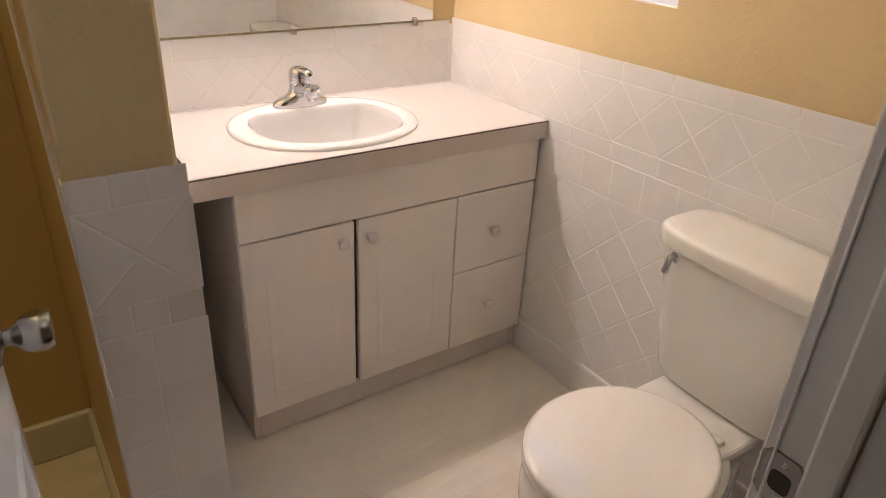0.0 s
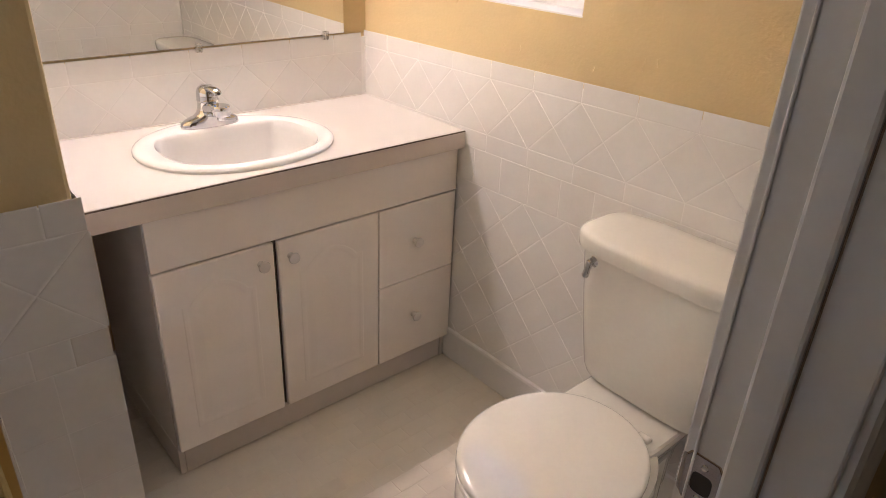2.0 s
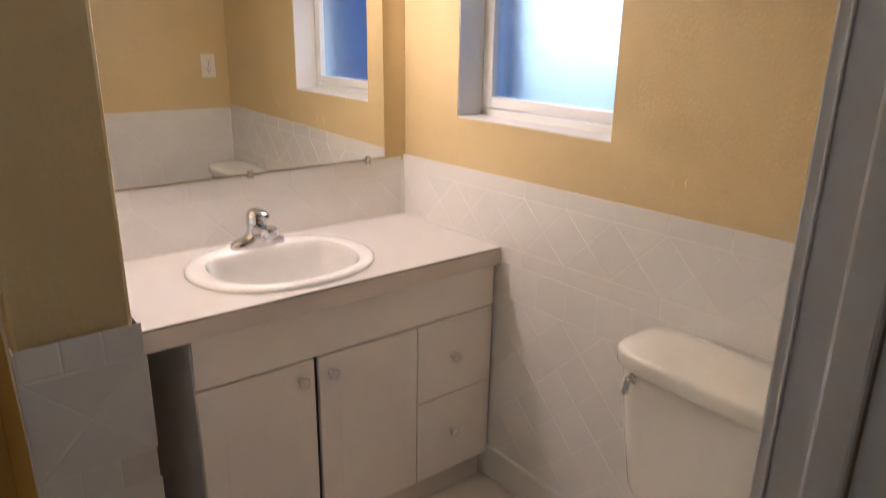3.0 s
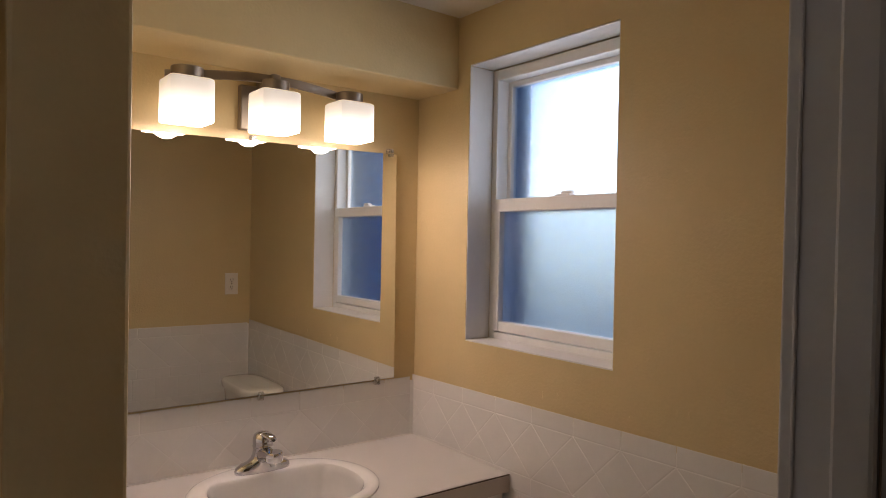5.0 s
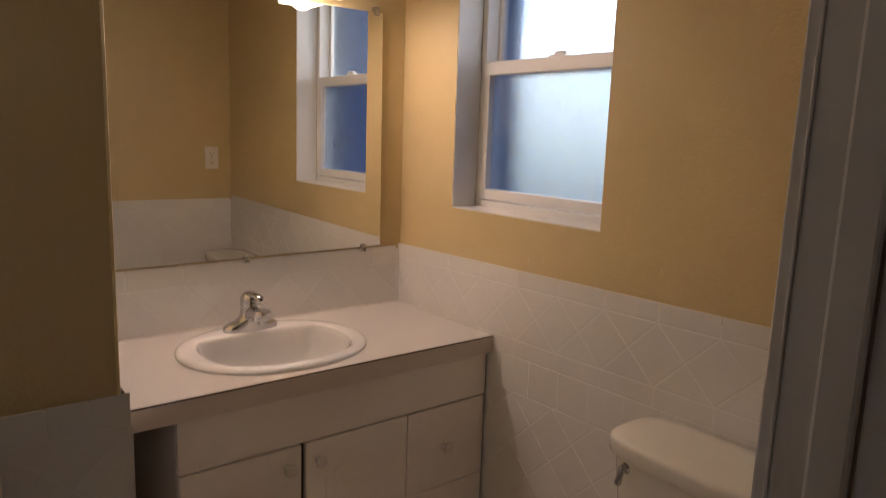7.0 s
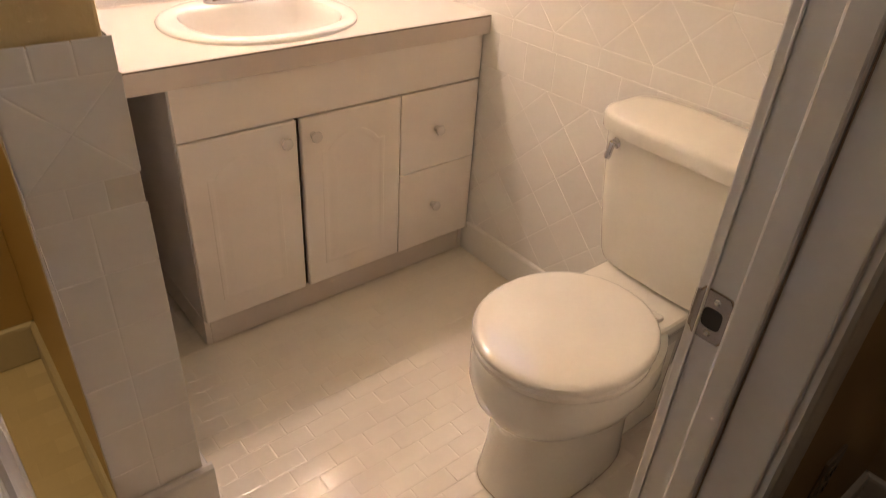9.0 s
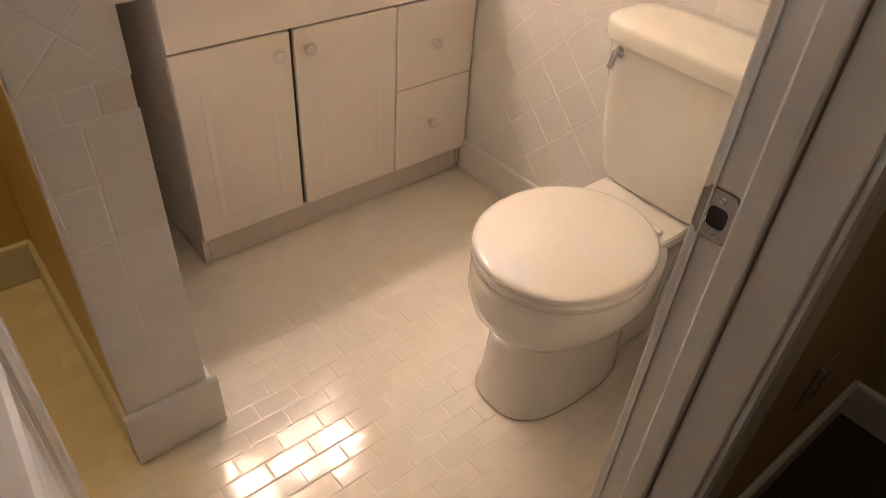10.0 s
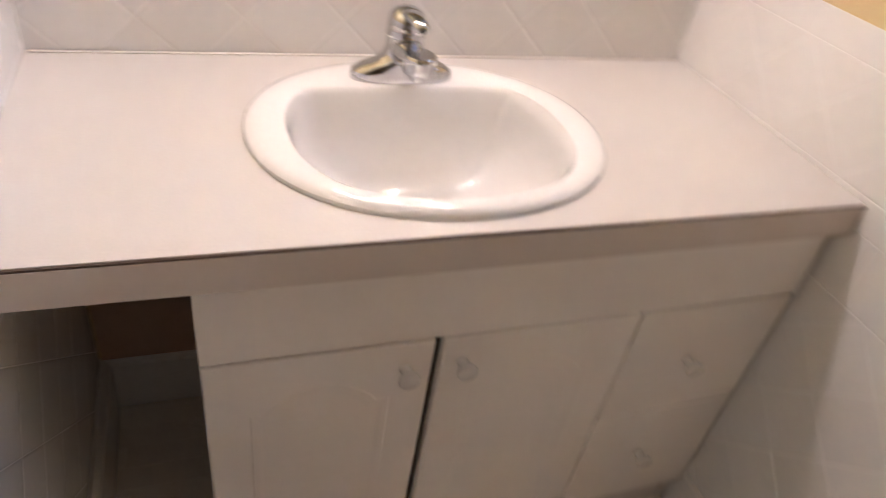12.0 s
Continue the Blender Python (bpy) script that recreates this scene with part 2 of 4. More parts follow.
HALL_BACK, HALL_RIGHT, HALL_LEFT = -3.0, 0.06, -2.6

floor = setting(to_object("floor", box((LEFT, -1.72, -0.10), (0.0, 0.0, -0.004)), FLOOR_GROUT), "cream brick-laid floor tiles with worn grout", "floor")
hall_floor = setting(to_object("hall_floor", box((HALL_LEFT, HALL_BACK, -0.10), (HALL_RIGHT, -1.722, -0.002)), HALL_FLOOR),
                     "dark brown hall floor outside the door", "floor")

WY0, WY1, WZ0, WZ1 = -0.868, -0.279, 1.158, 2.030
bm = bmesh.new()
add_box(bm, (0, HALL_FACE - 0.0, -0.1), (0.20, WY0, CEIL + 0.1))
add_box(bm, (0, WY1, -0.1), (0.20, 0.12, CEIL + 0.1))
add_box(bm, (0, WY0, -0.1), (0.20, WY1, WZ0))
add_box(bm, (0, WY0, WZ1), (0.20, WY1, CEIL + 0.1))
wall_east = setting(to_object("wall_east", bm, YELLOW), "yellow textured painted wall with a window", "wall")

bm = bmesh.new()
add_box(bm, (0.201, -3.2, -0.5), (0.275, WY0 + 0.004, 3.0))
add_box(bm, (0.201, WY1 - 0.004, -0.5), (0.275, 0.6, 3.0))
add_box(bm, (0.201, WY0 + 0.004, -0.5), (0.275, WY1 - 0.004, WZ0 + 0.002))
add_box(bm, (0.201, WY0 + 0.004, WZ1 - 0.004), (0.275, WY1 - 0.004, 3.0))
setting(to_object("wall_outside", bm, OUTSIDE), "dark outer skin of the house wall round the window", "wall")

wall_north = setting(to_object("wall_north", box((WING_L - 0.0, 0, -0.1), (-0.0005, 0.12, CEIL + 0.1)), YELLOW), "yellow painted wall behind the vanity", "wall")
wing = setting(to_object("wall_wing", box((WING_L, WING_END, -0.1), (WING_R - 0.008, -0.0005, CEIL + 0.05), 0.006), YELLOW),
               "yellow painted end wall beside the vanity", "wall")
alcove = setting(to_object("wall_alcove", box((LEFT, -0.25, -0.1), (WING_L - 0.0005, -0.13, CEIL + 0.05)), YELLOW), "yellow painted recess wall", "wall")
wall_west = setting(to_object("wall_west", box((LEFT - 0.12, BACK, -0.1), (LEFT, -0.13, CEIL + 0.1)), YELLOW), "yellow painted side wall", "wall")
bm = bmesh.new()
add_box(bm, (DOOR_R + 0.02, HALL_FACE, -0.1), (-0.0005, BACK, CEIL + 0.1))
add_box(bm, (LEFT - 0.12, HALL_FACE, -0.1), (DOOR_L - 0.02, BACK - 0.0005, CEIL + 0.1))
add_box(bm, (DOOR_L - 0.02, HALL_FACE, 2.05), (DOOR_R + 0.02, BACK, CEIL + 0.1))
wall_south = setting(to_object("wall_south", bm, YELLOW), "yellow painted wall with the doorway", "wall")
for a, b in (((HALL_RIGHT, HALL_BACK, -0.1), (HALL_RIGHT + 0.12, HALL_FACE - 0.001, 2.5)),
             ((HALL_LEFT - 0.12, HALL_BACK, -0.1), (HALL_LEFT, HALL_FACE - 0.001, 2.5)),
             ((HALL_LEFT, HALL_BACK - 0.12, -0.1), (HALL_RIGHT, HALL_BACK, 2.5)),
             ((DOOR_R + 0.02, HALL_FACE - 0.004, 0.0), (HALL_RIGHT, HALL_FACE - 0.0002, 2.4)),
             ((HALL_LEFT, HALL_FACE - 0.004, 0.0), (DOOR_L - 0.02, HALL_FACE - 0.0002, 2.4)),
             ((DOOR_L - 0.02, HALL_FACE - 0.004, 2.05), (DOOR_R + 0.02, HALL_FACE - 0.0002, 2.4))):
    setting(to_object("wall_hall", box(a, b), HALL_WALL), "brown painted dim hallway wall", "wall")
ceiling = setting(to_object("ceiling", box((LEFT, BACK, CEIL), (0, 0, CEIL + 0.1)), CEILING), "pale textured ceiling", "ceiling")
hall_ceiling = setting(to_object("hall_ceiling", box((HALL_LEFT, HALL_BACK, 2.4), (HALL_RIGHT, HALL_FACE - 0.005, 2.5)), CEILING),
                       "pale hallway ceiling", "ceiling")
bm = box((WING_R - 0.008, -0.222, 1.96), (-0.0005, -0.0005, CEIL + 0.02), 0.004)
for v in bm.verts:
    if v.co.y < -0.1:
        v.co.y += 0.036 * v.co.x
soffit = setting(to_object("soffit", bm, YELLOW),
                 "yellow painted soffit above the mirror", "soffit")

# baseboards: a rounded white tile base on the floor
def base_run(a, b, normal, height=0.13, depth=0.013, mat=TILE, label="white tile baseboard"):
    """From a to b along a wall's foot, out along normal."""
    a, b, nrm = Vector((*a, 0)), Vector((*b, 0)), Vector((*normal, 0))
    prof = [(0, 0.0), (depth, 0.0), (depth, height * 0.9), (depth * 0.85, height * 0.96), (depth * 0.4, height), (0, height)]
    bm = bmesh.new()
    loft(bm, [[p + nrm * u + Vector((0, 0, v)) for u, v in prof] for p in (a, b)])
    return setting(to_object("baseboard", bm, mat), label, "baseboard")


base_run((-0.0, -0.44), (-0.0, BACK), (-1, 0), 0.115, 0.014)
base_run((WING_L - 0.012, WING_END - 0.006), (WING_R + 0.022, WING_END - 0.006), (0, -1), 0.14, 0.016)
base_run((WING_R - 0.004, WING_END - 0.005), (WING_R - 0.004, 0.0), (1, 0), 0.14, 0.022)
base_run((WING_R, -0.0), (-0.915, -0.0), (0, -1), 0.14, 0.014)
base_run((WING_L, WING_END - 0.012), (WING_L, -0.25), (-1, 0), 0.115, 0.014, TRIM, "painted wooden baseboard")
base_run((WING_L, -0.25), (LEFT, -0.25), (0, -1), 0.115, 0.014, TRIM, "painted wooden baseboard")
base_run((0, BACK), (DOOR_R + 0.06, BACK), (0, 1), 0.115, 0.014)
base_run((HALL_RIGHT, HALL_FACE - 0.004), (DOOR_R + 0.075, HALL_FACE - 0.004), (0, -1), 0.10, 0.014, TRIM, "white painted hall baseboard")
base_run((HALL_RIGHT, HALL_FACE - 0.004), (HALL_RIGHT, HALL_BACK), (-1, 0), 0.10, 0.014, TRIM, "white painted hall baseboard")


# ---- the doorway ----
def door_frame():
    root = empty("door_frame", (DOOR_R, BACK, 0))
    for side, x, sgn in (("strike", DOOR_R, 1), ("hinge", DOOR_L, -1)):
        bm = bmesh.new()
        add_box(bm, (min(x, x + sgn * 0.019), HALL_FACE - 0.006, 0), (max(x, x + sgn * 0.019), BACK + 0.004, 2.05), 0.003)
        part("jamb", bm, TRIM, root)
        bm = bmesh.new()
        add_box(bm, (min(x, x - sgn * 0.011), -1.737, 0), (max(x, x - sgn * 0.011), -1.702, 2.04), 0.004)
        part("door_stop", bm, TRIM, root)
        part("seam", box((min(x - sgn * 0.0012, x), -1.7390, 0), (max(x - sgn * 0.0012, x), -1.7372, 2.03)), BROWN_GAP, root, "dark gap behind the door stop")
        part("paint_bead", box((min(x - sgn * 0.003, x), -1.6690, 0), (max(x - sgn * 0.003, x), -1.6655, 2.03), 0.0012), TRIM, root)
        # casing on both faces: a moulded board
        for face, out in ((BACK, 1), (HALL_FACE - 0.004, -1)):
            thin = 0.5 if out > 0 else 1.0
            prof = [(0.006, 0), (0.006, 0.010), (0.012, 0.014), (0.030, 0.013), (0.050, 0.017), (0.062, 0.017), (0.064, 0.014), (0.064, 0)]
            bm = bmesh.new()
            loft(bm, [[(x + sgn * u, face + out * v * thin, z) for u, v in prof] for z in (0, 2.115)])
            part("casing", bm, TRIM, root)
    part("head_jamb", box((DOOR_L, HALL_FACE - 0.006, 2.03), (DOOR_R, BACK + 0.004, 2.05), 0.003), TRIM, root)
    for face, out in ((BACK, 1), (HALL_FACE - 0.004, -1)):
        part("head_casing", box((DOOR_L - 0.06, min(face, face + out * 0.016), 2.056), (DOOR_R + 0.06, max(face, face + out * 0.016), 2.12), 0.004), TRIM, root)
    # strike plate let into the jamb, with a lip bent round the edge
    zc = 0.833
    plate = bmesh.new()
    y0, y1, h = -1.7005, -1.660, 0.032
    hole_y0, hole_y1, hole_h = -1.694, -1.670, 0.0135
    xs = DOOR_R - 0.0022
    def ring(hy, hz, n=24, p=8.0):
        out = []
        for i in range(n):
            a = 2 * math.pi * (i + 0.5) / n
            c, s = math.cos(a), math.sin(a)
            k = (abs(c) ** p + abs(s) ** p) ** (-1 / p)
            out.append((hy * c * k, hz * s * k))
        return out
    outer = ring((y1 - y0) / 2, h)
    inner = ring((hole_y1 - hole_y0) / 2, hole_h, p=4.0)
    yc, yh = (y0 + y1) / 2, (hole_y0 + hole_y1) / 2
    rings = [[(DOOR_R, yc + u, zc + v) for u, v in outer], [(xs, yc + u, zc + v) for u, v in outer],
             [(xs, yh + u, zc - 0.002 + v) for u, v in inner], [(DOOR_R + 0.001, yh + u, zc - 0.002 + v) for u, v in inner]]
    loft(plate, rings, False, False)
    sp = part("strike_plate", plate, PLATED, root, "worn chrome strike plate", True)
    # flat brown outline behind the plate, drawn as the shadow round its edge
    bm = bmesh.new()
    loft(bm, [[(DOOR_R - 0.0006, yc + u * 1.10, zc + v * 1.05) for u, v in outer]], False, True)
    part("plate_shadow", bm, BROWN_GAP, sp, "brown shadow outline painted round the plate")
    lip = bmesh.new()
    loft(lip, [[(xs + d, -1.664 + r * 0.013, zc - 0.026 + k * 0.006), (xs + d + 0.0022, -1.664 + r * 0.013, zc - 0.026 + k * 0.006),
                (xs + d + 0.0022, -1.664 + r * 0.013, zc + 0.026 - k * 0.006), (xs + d, -1.664 + r * 0.013, zc + 0.026 - k * 0.006)]
               for r, d, k in ((0, 0, 0), (0.45, 0.0008, 0), (0.75, 0.003, 0.3), (0.95, 0.0065, 0.7), (1.0, 0.011, 1.2))])
    part("lip", lip, PLATED, sp, smooth=True)
    bm = bmesh.new()
    loft(bm, [[(DOOR_R - 0.0012, yh + u, zc - 0.002 + v) for u, v in inner]], False, True)
    part("latch_hole", bm, SOCKET, sp)
    for dz in (0.021, -0.022):
        bm = bmesh.new()
        lathe(bm, [(0.0005, 0.0022), (0.0032, 0.0016), (0.0042, 0.0)], Matrix.Translation((xs, yh, zc + dz)) @ pose(0, 0, 0, 0, -90, 0), 14)
        screw = part("screw", bm, STEEL, sp, smooth=True)
    settle(root)
    return tagged(root, "white painted wooden door frame with a chrome strike plate", "door frame", kind="structure")


door_frame()


def bath_door():
    """Leaf modelled along +x from its hinge, face towards -y, then swung open."""
    W, T, H = 0.672, 0.035, 2.02
    root = empty("door_1")
    leaf = bmesh.new()
    add_box(leaf, (0, -T / 2, 0.008), (W, T / 2, H), 0.003)
    body = part("leaf", leaf, DOOR_PAINT, root)
    for z0, z1 in ((0.20, 0.76), (0.96, 1.86)):
        for x0, x1 in ((0.10, 0.31), (0.37, 0.58)):
            for s in (-1, 1):
                bm = bmesh.new()
                def rect(inset, out):
                    pts = [(x0 + inset, z0 + inset), (x1 - inset, z0 + inset), (x1 - inset, z1 - inset), (x0 + inset, z1 - inset)]
                    return [(x, s * (T / 2 + out), z) for x, z in pts]
                loft(bm, [rect(0, 0.0), rect(0.004, 0.006), rect(0.014, 0.006), rect(0.022, 0.001), rect(0.04, 0.001), rect(0.055, 0.005)], False, True)
                part("panel", bm, DOOR_PAINT, body)
    for s in (-1, 1):
        bm = bmesh.new()
        m = Matrix.Translation((W - 0.062, s * T / 2, 0.868)) @ pose(0, 0, 0, 90 if s < 0 else -90, 0, 0)
        lathe(bm, [(0.001, 0.0), (0.032, 0.0), (0.032, 0.004), (0.028, 0.009), (0.016, 0.012), (0.014, 0.014)], m, 28)
        rose = part("rosette", bm, STEEL, root, "brushed steel rosette", True)
        bm = bmesh.new()
        lathe(bm, [(0.001, 0.012), (0.0105, 0.012), (0.0105, 0.020), (0.0125, 0.026), (0.020, 0.032), (0.0245, 0.040), (0.0262, 0.052), (0.0262, 0.060),
                   (0.0235, 0.0655), (0.012, 0.067), (0.001, 0.0665)], m, 28)
        part("door_knob", bm, STEEL, root, "brushed steel knob", True)
    for z in (0.25, 1.75):
        bm = bmesh.new()
        lathe(bm, [(0.001, 0), (0.006, 0), (0.006, 0.09), (0.001, 0.09)], Matrix.Translation((-0.004, -T / 2 - 0.004, z)), 12)
        part("hinge", bm, STEEL, root, smooth=True)
    root.matrix_basis = Matrix.Translation((DOOR_L + 0.004, BACK - 0.018, 0)) @ pose(0, 0, 0, 0, 0, 87.7)
    return tagged(root, "white panelled bathroom door standing open with a steel knob", "door", kind="structure")


bath_door()


# ---- the window ----
def window():
    root = empty("window_1", (0.1, (WY0 + WY1) / 2, WZ0))
    X0 = 0.098
    def frame_bars(name, x0, x1, y0, y1, z0, z1, w, parent, bev=0.003, mat=VINYL, bottom=None, top=None):
        bottom, top = bottom or w, top or w
        part("stile", box((x0, y0, z0), (x1, y0 + w, z1), bev), mat, parent)
        part("stile", box((x0, y1 - w, z0), (x1, y1, z1), bev), mat, parent)
        part("bottom_rail", box((x0 + 0.0008, y0 + w - 0.001, z0), (x1 - 0.0008, y1 - w + 0.001, z0 + bottom), bev), mat, parent)
        part("top_rail", box((x0 + 0.0008, y0 + w - 0.001, z1 - top), (x1 - 0.0008, y1 - w + 0.001, z1), bev), mat, parent)
    fr = part("window_frame", box((X0 + 0.02, WY0, WZ1 - 0.004), (X0 + 0.09, WY1, WZ1 - 0.0005)), VINYL, root)
    frame_bars("frame", X0, X0 + 0.085, WY0 + 0.0005, WY1 - 0.0005, WZ0 + 0.0005, WZ1 - 0.005, 0.024, fr, top=0.034)
    mid = 1.590
    # upper sash, set back
    up = part("upper_sash", box((X0 + 0.048, WY0 + 0.026, mid - 0.02), (X0 + 0.072, WY1 - 0.026, mid + 0.012), 0.002), VINYL, root)
    frame_bars("upper", X0 + 0.046, X0 + 0.074, WY0 + 0.0235, WY1 - 0.0235, mid - 0.018, WZ1 - 0.0385, 0.017, up)
    # lower sash, in front
    lo = part("lower_sash", box((X0 - 0.001, WY0 + 0.008, mid - 0.020), (X0 + 0.040, WY1 - 0.008, mid + 0.020), 0.003), VINYL, root)
    frame_bars("lower", X0 - 0.0005, X0 + 0.038, WY0 + 0.006, WY1 - 0.006, WZ0 + 0.028, mid + 0.019, 0.038, lo, bottom=0.032, top=0.040)
    for name, x, z0, z1, holder, ins in (("pane", X0 + 0.060, mid + 0.008, WZ1 - 0.053, up, 0.038), ("pane", X0 + 0.020, WZ0 + 0.058, mid - 0.018, lo, 0.042)):
        g = part(name, box((x, WY0 + ins, z0), (x + 0.004, WY1 - ins, z1)), GLASS, holder, "textured obscure glass pane")
        g.visible_shadow = False
    yl = -0.585
    latch = part("sash_lock", box((X0 + 0.006, yl - 0.028, mid + 0.019), (X0 + 0.036, yl + 0.028, mid + 0.027), 0.003), VINYL, root, "white cam lock")
    part("cam", box((X0 + 0.010, yl - 0.032, mid + 0.026), (X0 + 0.028, yl + 0.010, mid + 0.036), 0.004), VINYL, latch)
    part("window_sill", box((0.0015, WY0 + 0.001, WZ0 - 0.002), (X0 + 0.002, WY1 - 0.001, WZ0 + 0.004), 0.002), TRIM, root, "white painted sill")
    for y0, y1 in ((WY0 + 0.0005, WY0 + 0.0035), (WY1 - 0.0035, WY1 - 0.0005)):
        part("reveal", box((0.0012, y0, WZ0 + 0.0045), (X0 - 0.0015, y1, WZ1 - 0.0045), 0.001), TRIM, root, "pale painted reveal")
    part("reveal", box((0.0012, WY0 + 0.004, WZ1 - 0.0040), (X0 - 0.0015, WY1 - 0.004, WZ1 - 0.0008), 0.001), TRIM, root, "pale painted reveal")
    settle(root)
    return tagged(root, "white vinyl single-hung window with obscure glass", "window", kind="structure")


window()
def added_house():
    """An added, unseen house side with lapped siding and a low roof, across the yard, to turn the panes blue."""
    root = empty("added_house", (4.5, -5.0, -0.5))
    part("wall", box((1.2, -7.0, -0.5), (9.0, -4.60, 4.2)), ADDED_HOUSE_BLUE, root)
    z = -0.45
    while z < 4.1:
        bm = bmesh.new()
        loft(bm, [[(x, -4.60, z), (x, -4.575, z), (x, -4.590, z + 0.19), (x, -4.60, z + 0.19)] for x in (1.2, 9.0)])
        part("siding_board", bm, ADDED_HOUSE_BLUE, root)
        z += 0.19
    bm = bmesh.new()
    loft(bm, [[(x, -4.25, 4.15), (x, -4.25, 4.30), (x, -5.8, 5.2), (x, -7.3, 4.30), (x, -7.3, 4.15)] for x in (0.9, 9.3)])
    part("roof", bm, OUTSIDE, root)
    settle(root)
    return tagged(root, "added unseen blue-sided house that tints the window panes", "house")


added_house()
setting(to_object("ground", box((-80, -80, -0.7), (80, 80, -0.5)), GROUND), "pale concrete ground outside the window", "ground")


# ---- the vanity ----
COUNTER = 0.800
FRONT = -0.488
CAB_L = -0.923


def superellipse(cx, cy, ax, ay, p, n, back=None):
    out = []
    for i in range(n):
        a = 2 * math.pi * i / n
        c, s = math.cos(a), math.sin(a)
        k = (abs(c) ** p + abs(s) ** p) ** (-1 / p)
        x, y = cx + ax * c * k, cy + ay * s * k
        if back is not None:
            d = back - y
            y = back - 0.5 * (d + math.sqrt(d * d + 0.00022))
        out.append((x, y))
    return out


SINK_C, SINK_A = (-0.592, -0.266), (0.255, 0.214)


def countertop():
    bm = bmesh.new()
    n = 64
    hole = superellipse(*SINK_C, SINK_A[0] - 0.02, SINK_A[1] - 0.02, 2.15, n)
    x0, x1, y0, y1 = WING_R - 0.0025, -0.0075, -0.505, -0.0085
    rim = []
    for hx, hy in hole:
        dx, dy = hx - SINK_C[0], hy - SINK_C[1]
        t = min(((x1 if dx > 0 else x0) - SINK_C[0]) / dx if abs(dx) > 1e-6 else 9e9, ((y1 if dy > 0 else y0) - SINK_C[1]) / dy if abs(dy) > 1e-6 else 9e9)
        rim.append((SINK_C[0] + dx * t, SINK_C[1] + dy * t))
    loops = []
    for z in (COUNTER, COUNTER - 0.050):
        loops.append(([bm.verts.new((x, y, z)) for x, y in hole], [bm.verts.new((x, y, z)) for x, y in rim]))
    corners = {}
    (h0, r0), (h1, r1) = loops
    for i in range(n):
        j = (i + 1) % n
        for h, r in loops:
            extra = None
            a, b = rim[i], rim[j]
            on_side = lambda q: abs(q[0] - x0) < 1e-6 or abs(q[0] - x1) < 1e-6
            if on_side(a) != on_side(b):
                cx = x0 if a[0] < SINK_C[0] else x1
                cy = y0 if a[1] < SINK_C[1] else y1
                extra = bm.verts.new((cx, cy, r[i].co.z))
                corners.setdefault(i, []).append(extra)
                bm.faces.new((h[i], r[i], extra, r[j], h[j]))
            else:
                bm.faces.new((h[i], r[i], r[j], h[j]))
        bm.faces.new((h0[i], h0[j], h1[j], h1[i]))
        if i in corners:
            c0, c1 = corners[i]
            bm.faces.new((r0[i], c0, c1, r1[i])); bm.faces.new((c0, r0[j], r1[j], c1))
        else:
            bm.faces.new((r0[i], r0[j], r1[j], r1[i]))
    top = to_object("countertop", bm, LAMINATE)
    part("front_edge", box((x0, -0.5085, COUNTER - 0.052), (x1 + 0.0005, -0.5052, COUNTER - 0.0040), 0.0008), LAMINATE_EDGE, top, "beige laminate edge strip")
    part("seam", box((x0, -0.5080, COUNTER - 0.0040), (x1 + 0.0005, -0.5050, COUNTER - 0.0012)), DARK_SEAM, top, "dark laminate seam")
    part("build_up", box((x0, -0.500, COUNTER - 0.053), (x1, -0.45, COUNTER - 0.0502)), LAMINATE_EDGE, top)
    return tagged(top, "cream laminate countertop with a dark seam on its front edge", "countertop")


countertop()
# the tan carries the knee space's shade in the wall colour
TAN_SHADE = material("tan_wall_shade", (0.47, 0.33, 0.235), 0.6, bump=0.6, bump_scale=130, spread=0.08, stain=0.15, stain_scale=4)
setting(to_object("wall_patch", box((WING_R + 0.001, -0.004, 0.132), (CAB_L - 0.0005, -0.0002, COUNTER - 0.055)), TAN_SHADE), "wall under the countertop with its shade in the tan colour", "wall")
setting(to_object("trim", box((WING_R + 0.002, -0.016, COUNTER), (-0.012, -0.0088, COUNTER + 0.0022), 0.0008), CAULK), "caulk line behind the countertop", "caulk")


def knob(parent, x, z):
    bm = bmesh.new()
    m = Matrix.Translation((x, FRONT, z)) @ pose(0, 0, 0, 90, 0, 0)
    lathe(bm, [(0.001, 0), (0.009, 0), (0.0075, 0.006), (0.0075, 0.011), (0.0135, 0.016), (0.0155, 0.021), (0.0145, 0.025), (0.009, 0.0272), (0.001, 0.0278)], m, 24)
    return part("knob", bm, KNOB_WHITE, parent, "round white knob", True)


def arch_ring(x0, x1, z0, z1, rise, inset, y, n=16):
    """A door panel outline with an arched top."""
    x0, x1, z0, z1 = x0 + inset, x1 - inset, z0 + inset, z1 - inset
    pts = [(x0, z0), (x1, z0), (x1, z1 - rise)]
    sh = (x1 - x0) * 0.10
    pts.append((x1 - sh, z1 - rise))
    for i in range(1, n):
        a = i / n
        pts.append((x1 - sh - (x1 - x0 - 2 * sh) * a, z1 - rise + rise * math.sin(math.pi * a) ** 0.8))
    pts += [(x0 + sh, z1 - rise), (x0, z1 - rise)]
    return [(x, y, z) for x, z in pts]


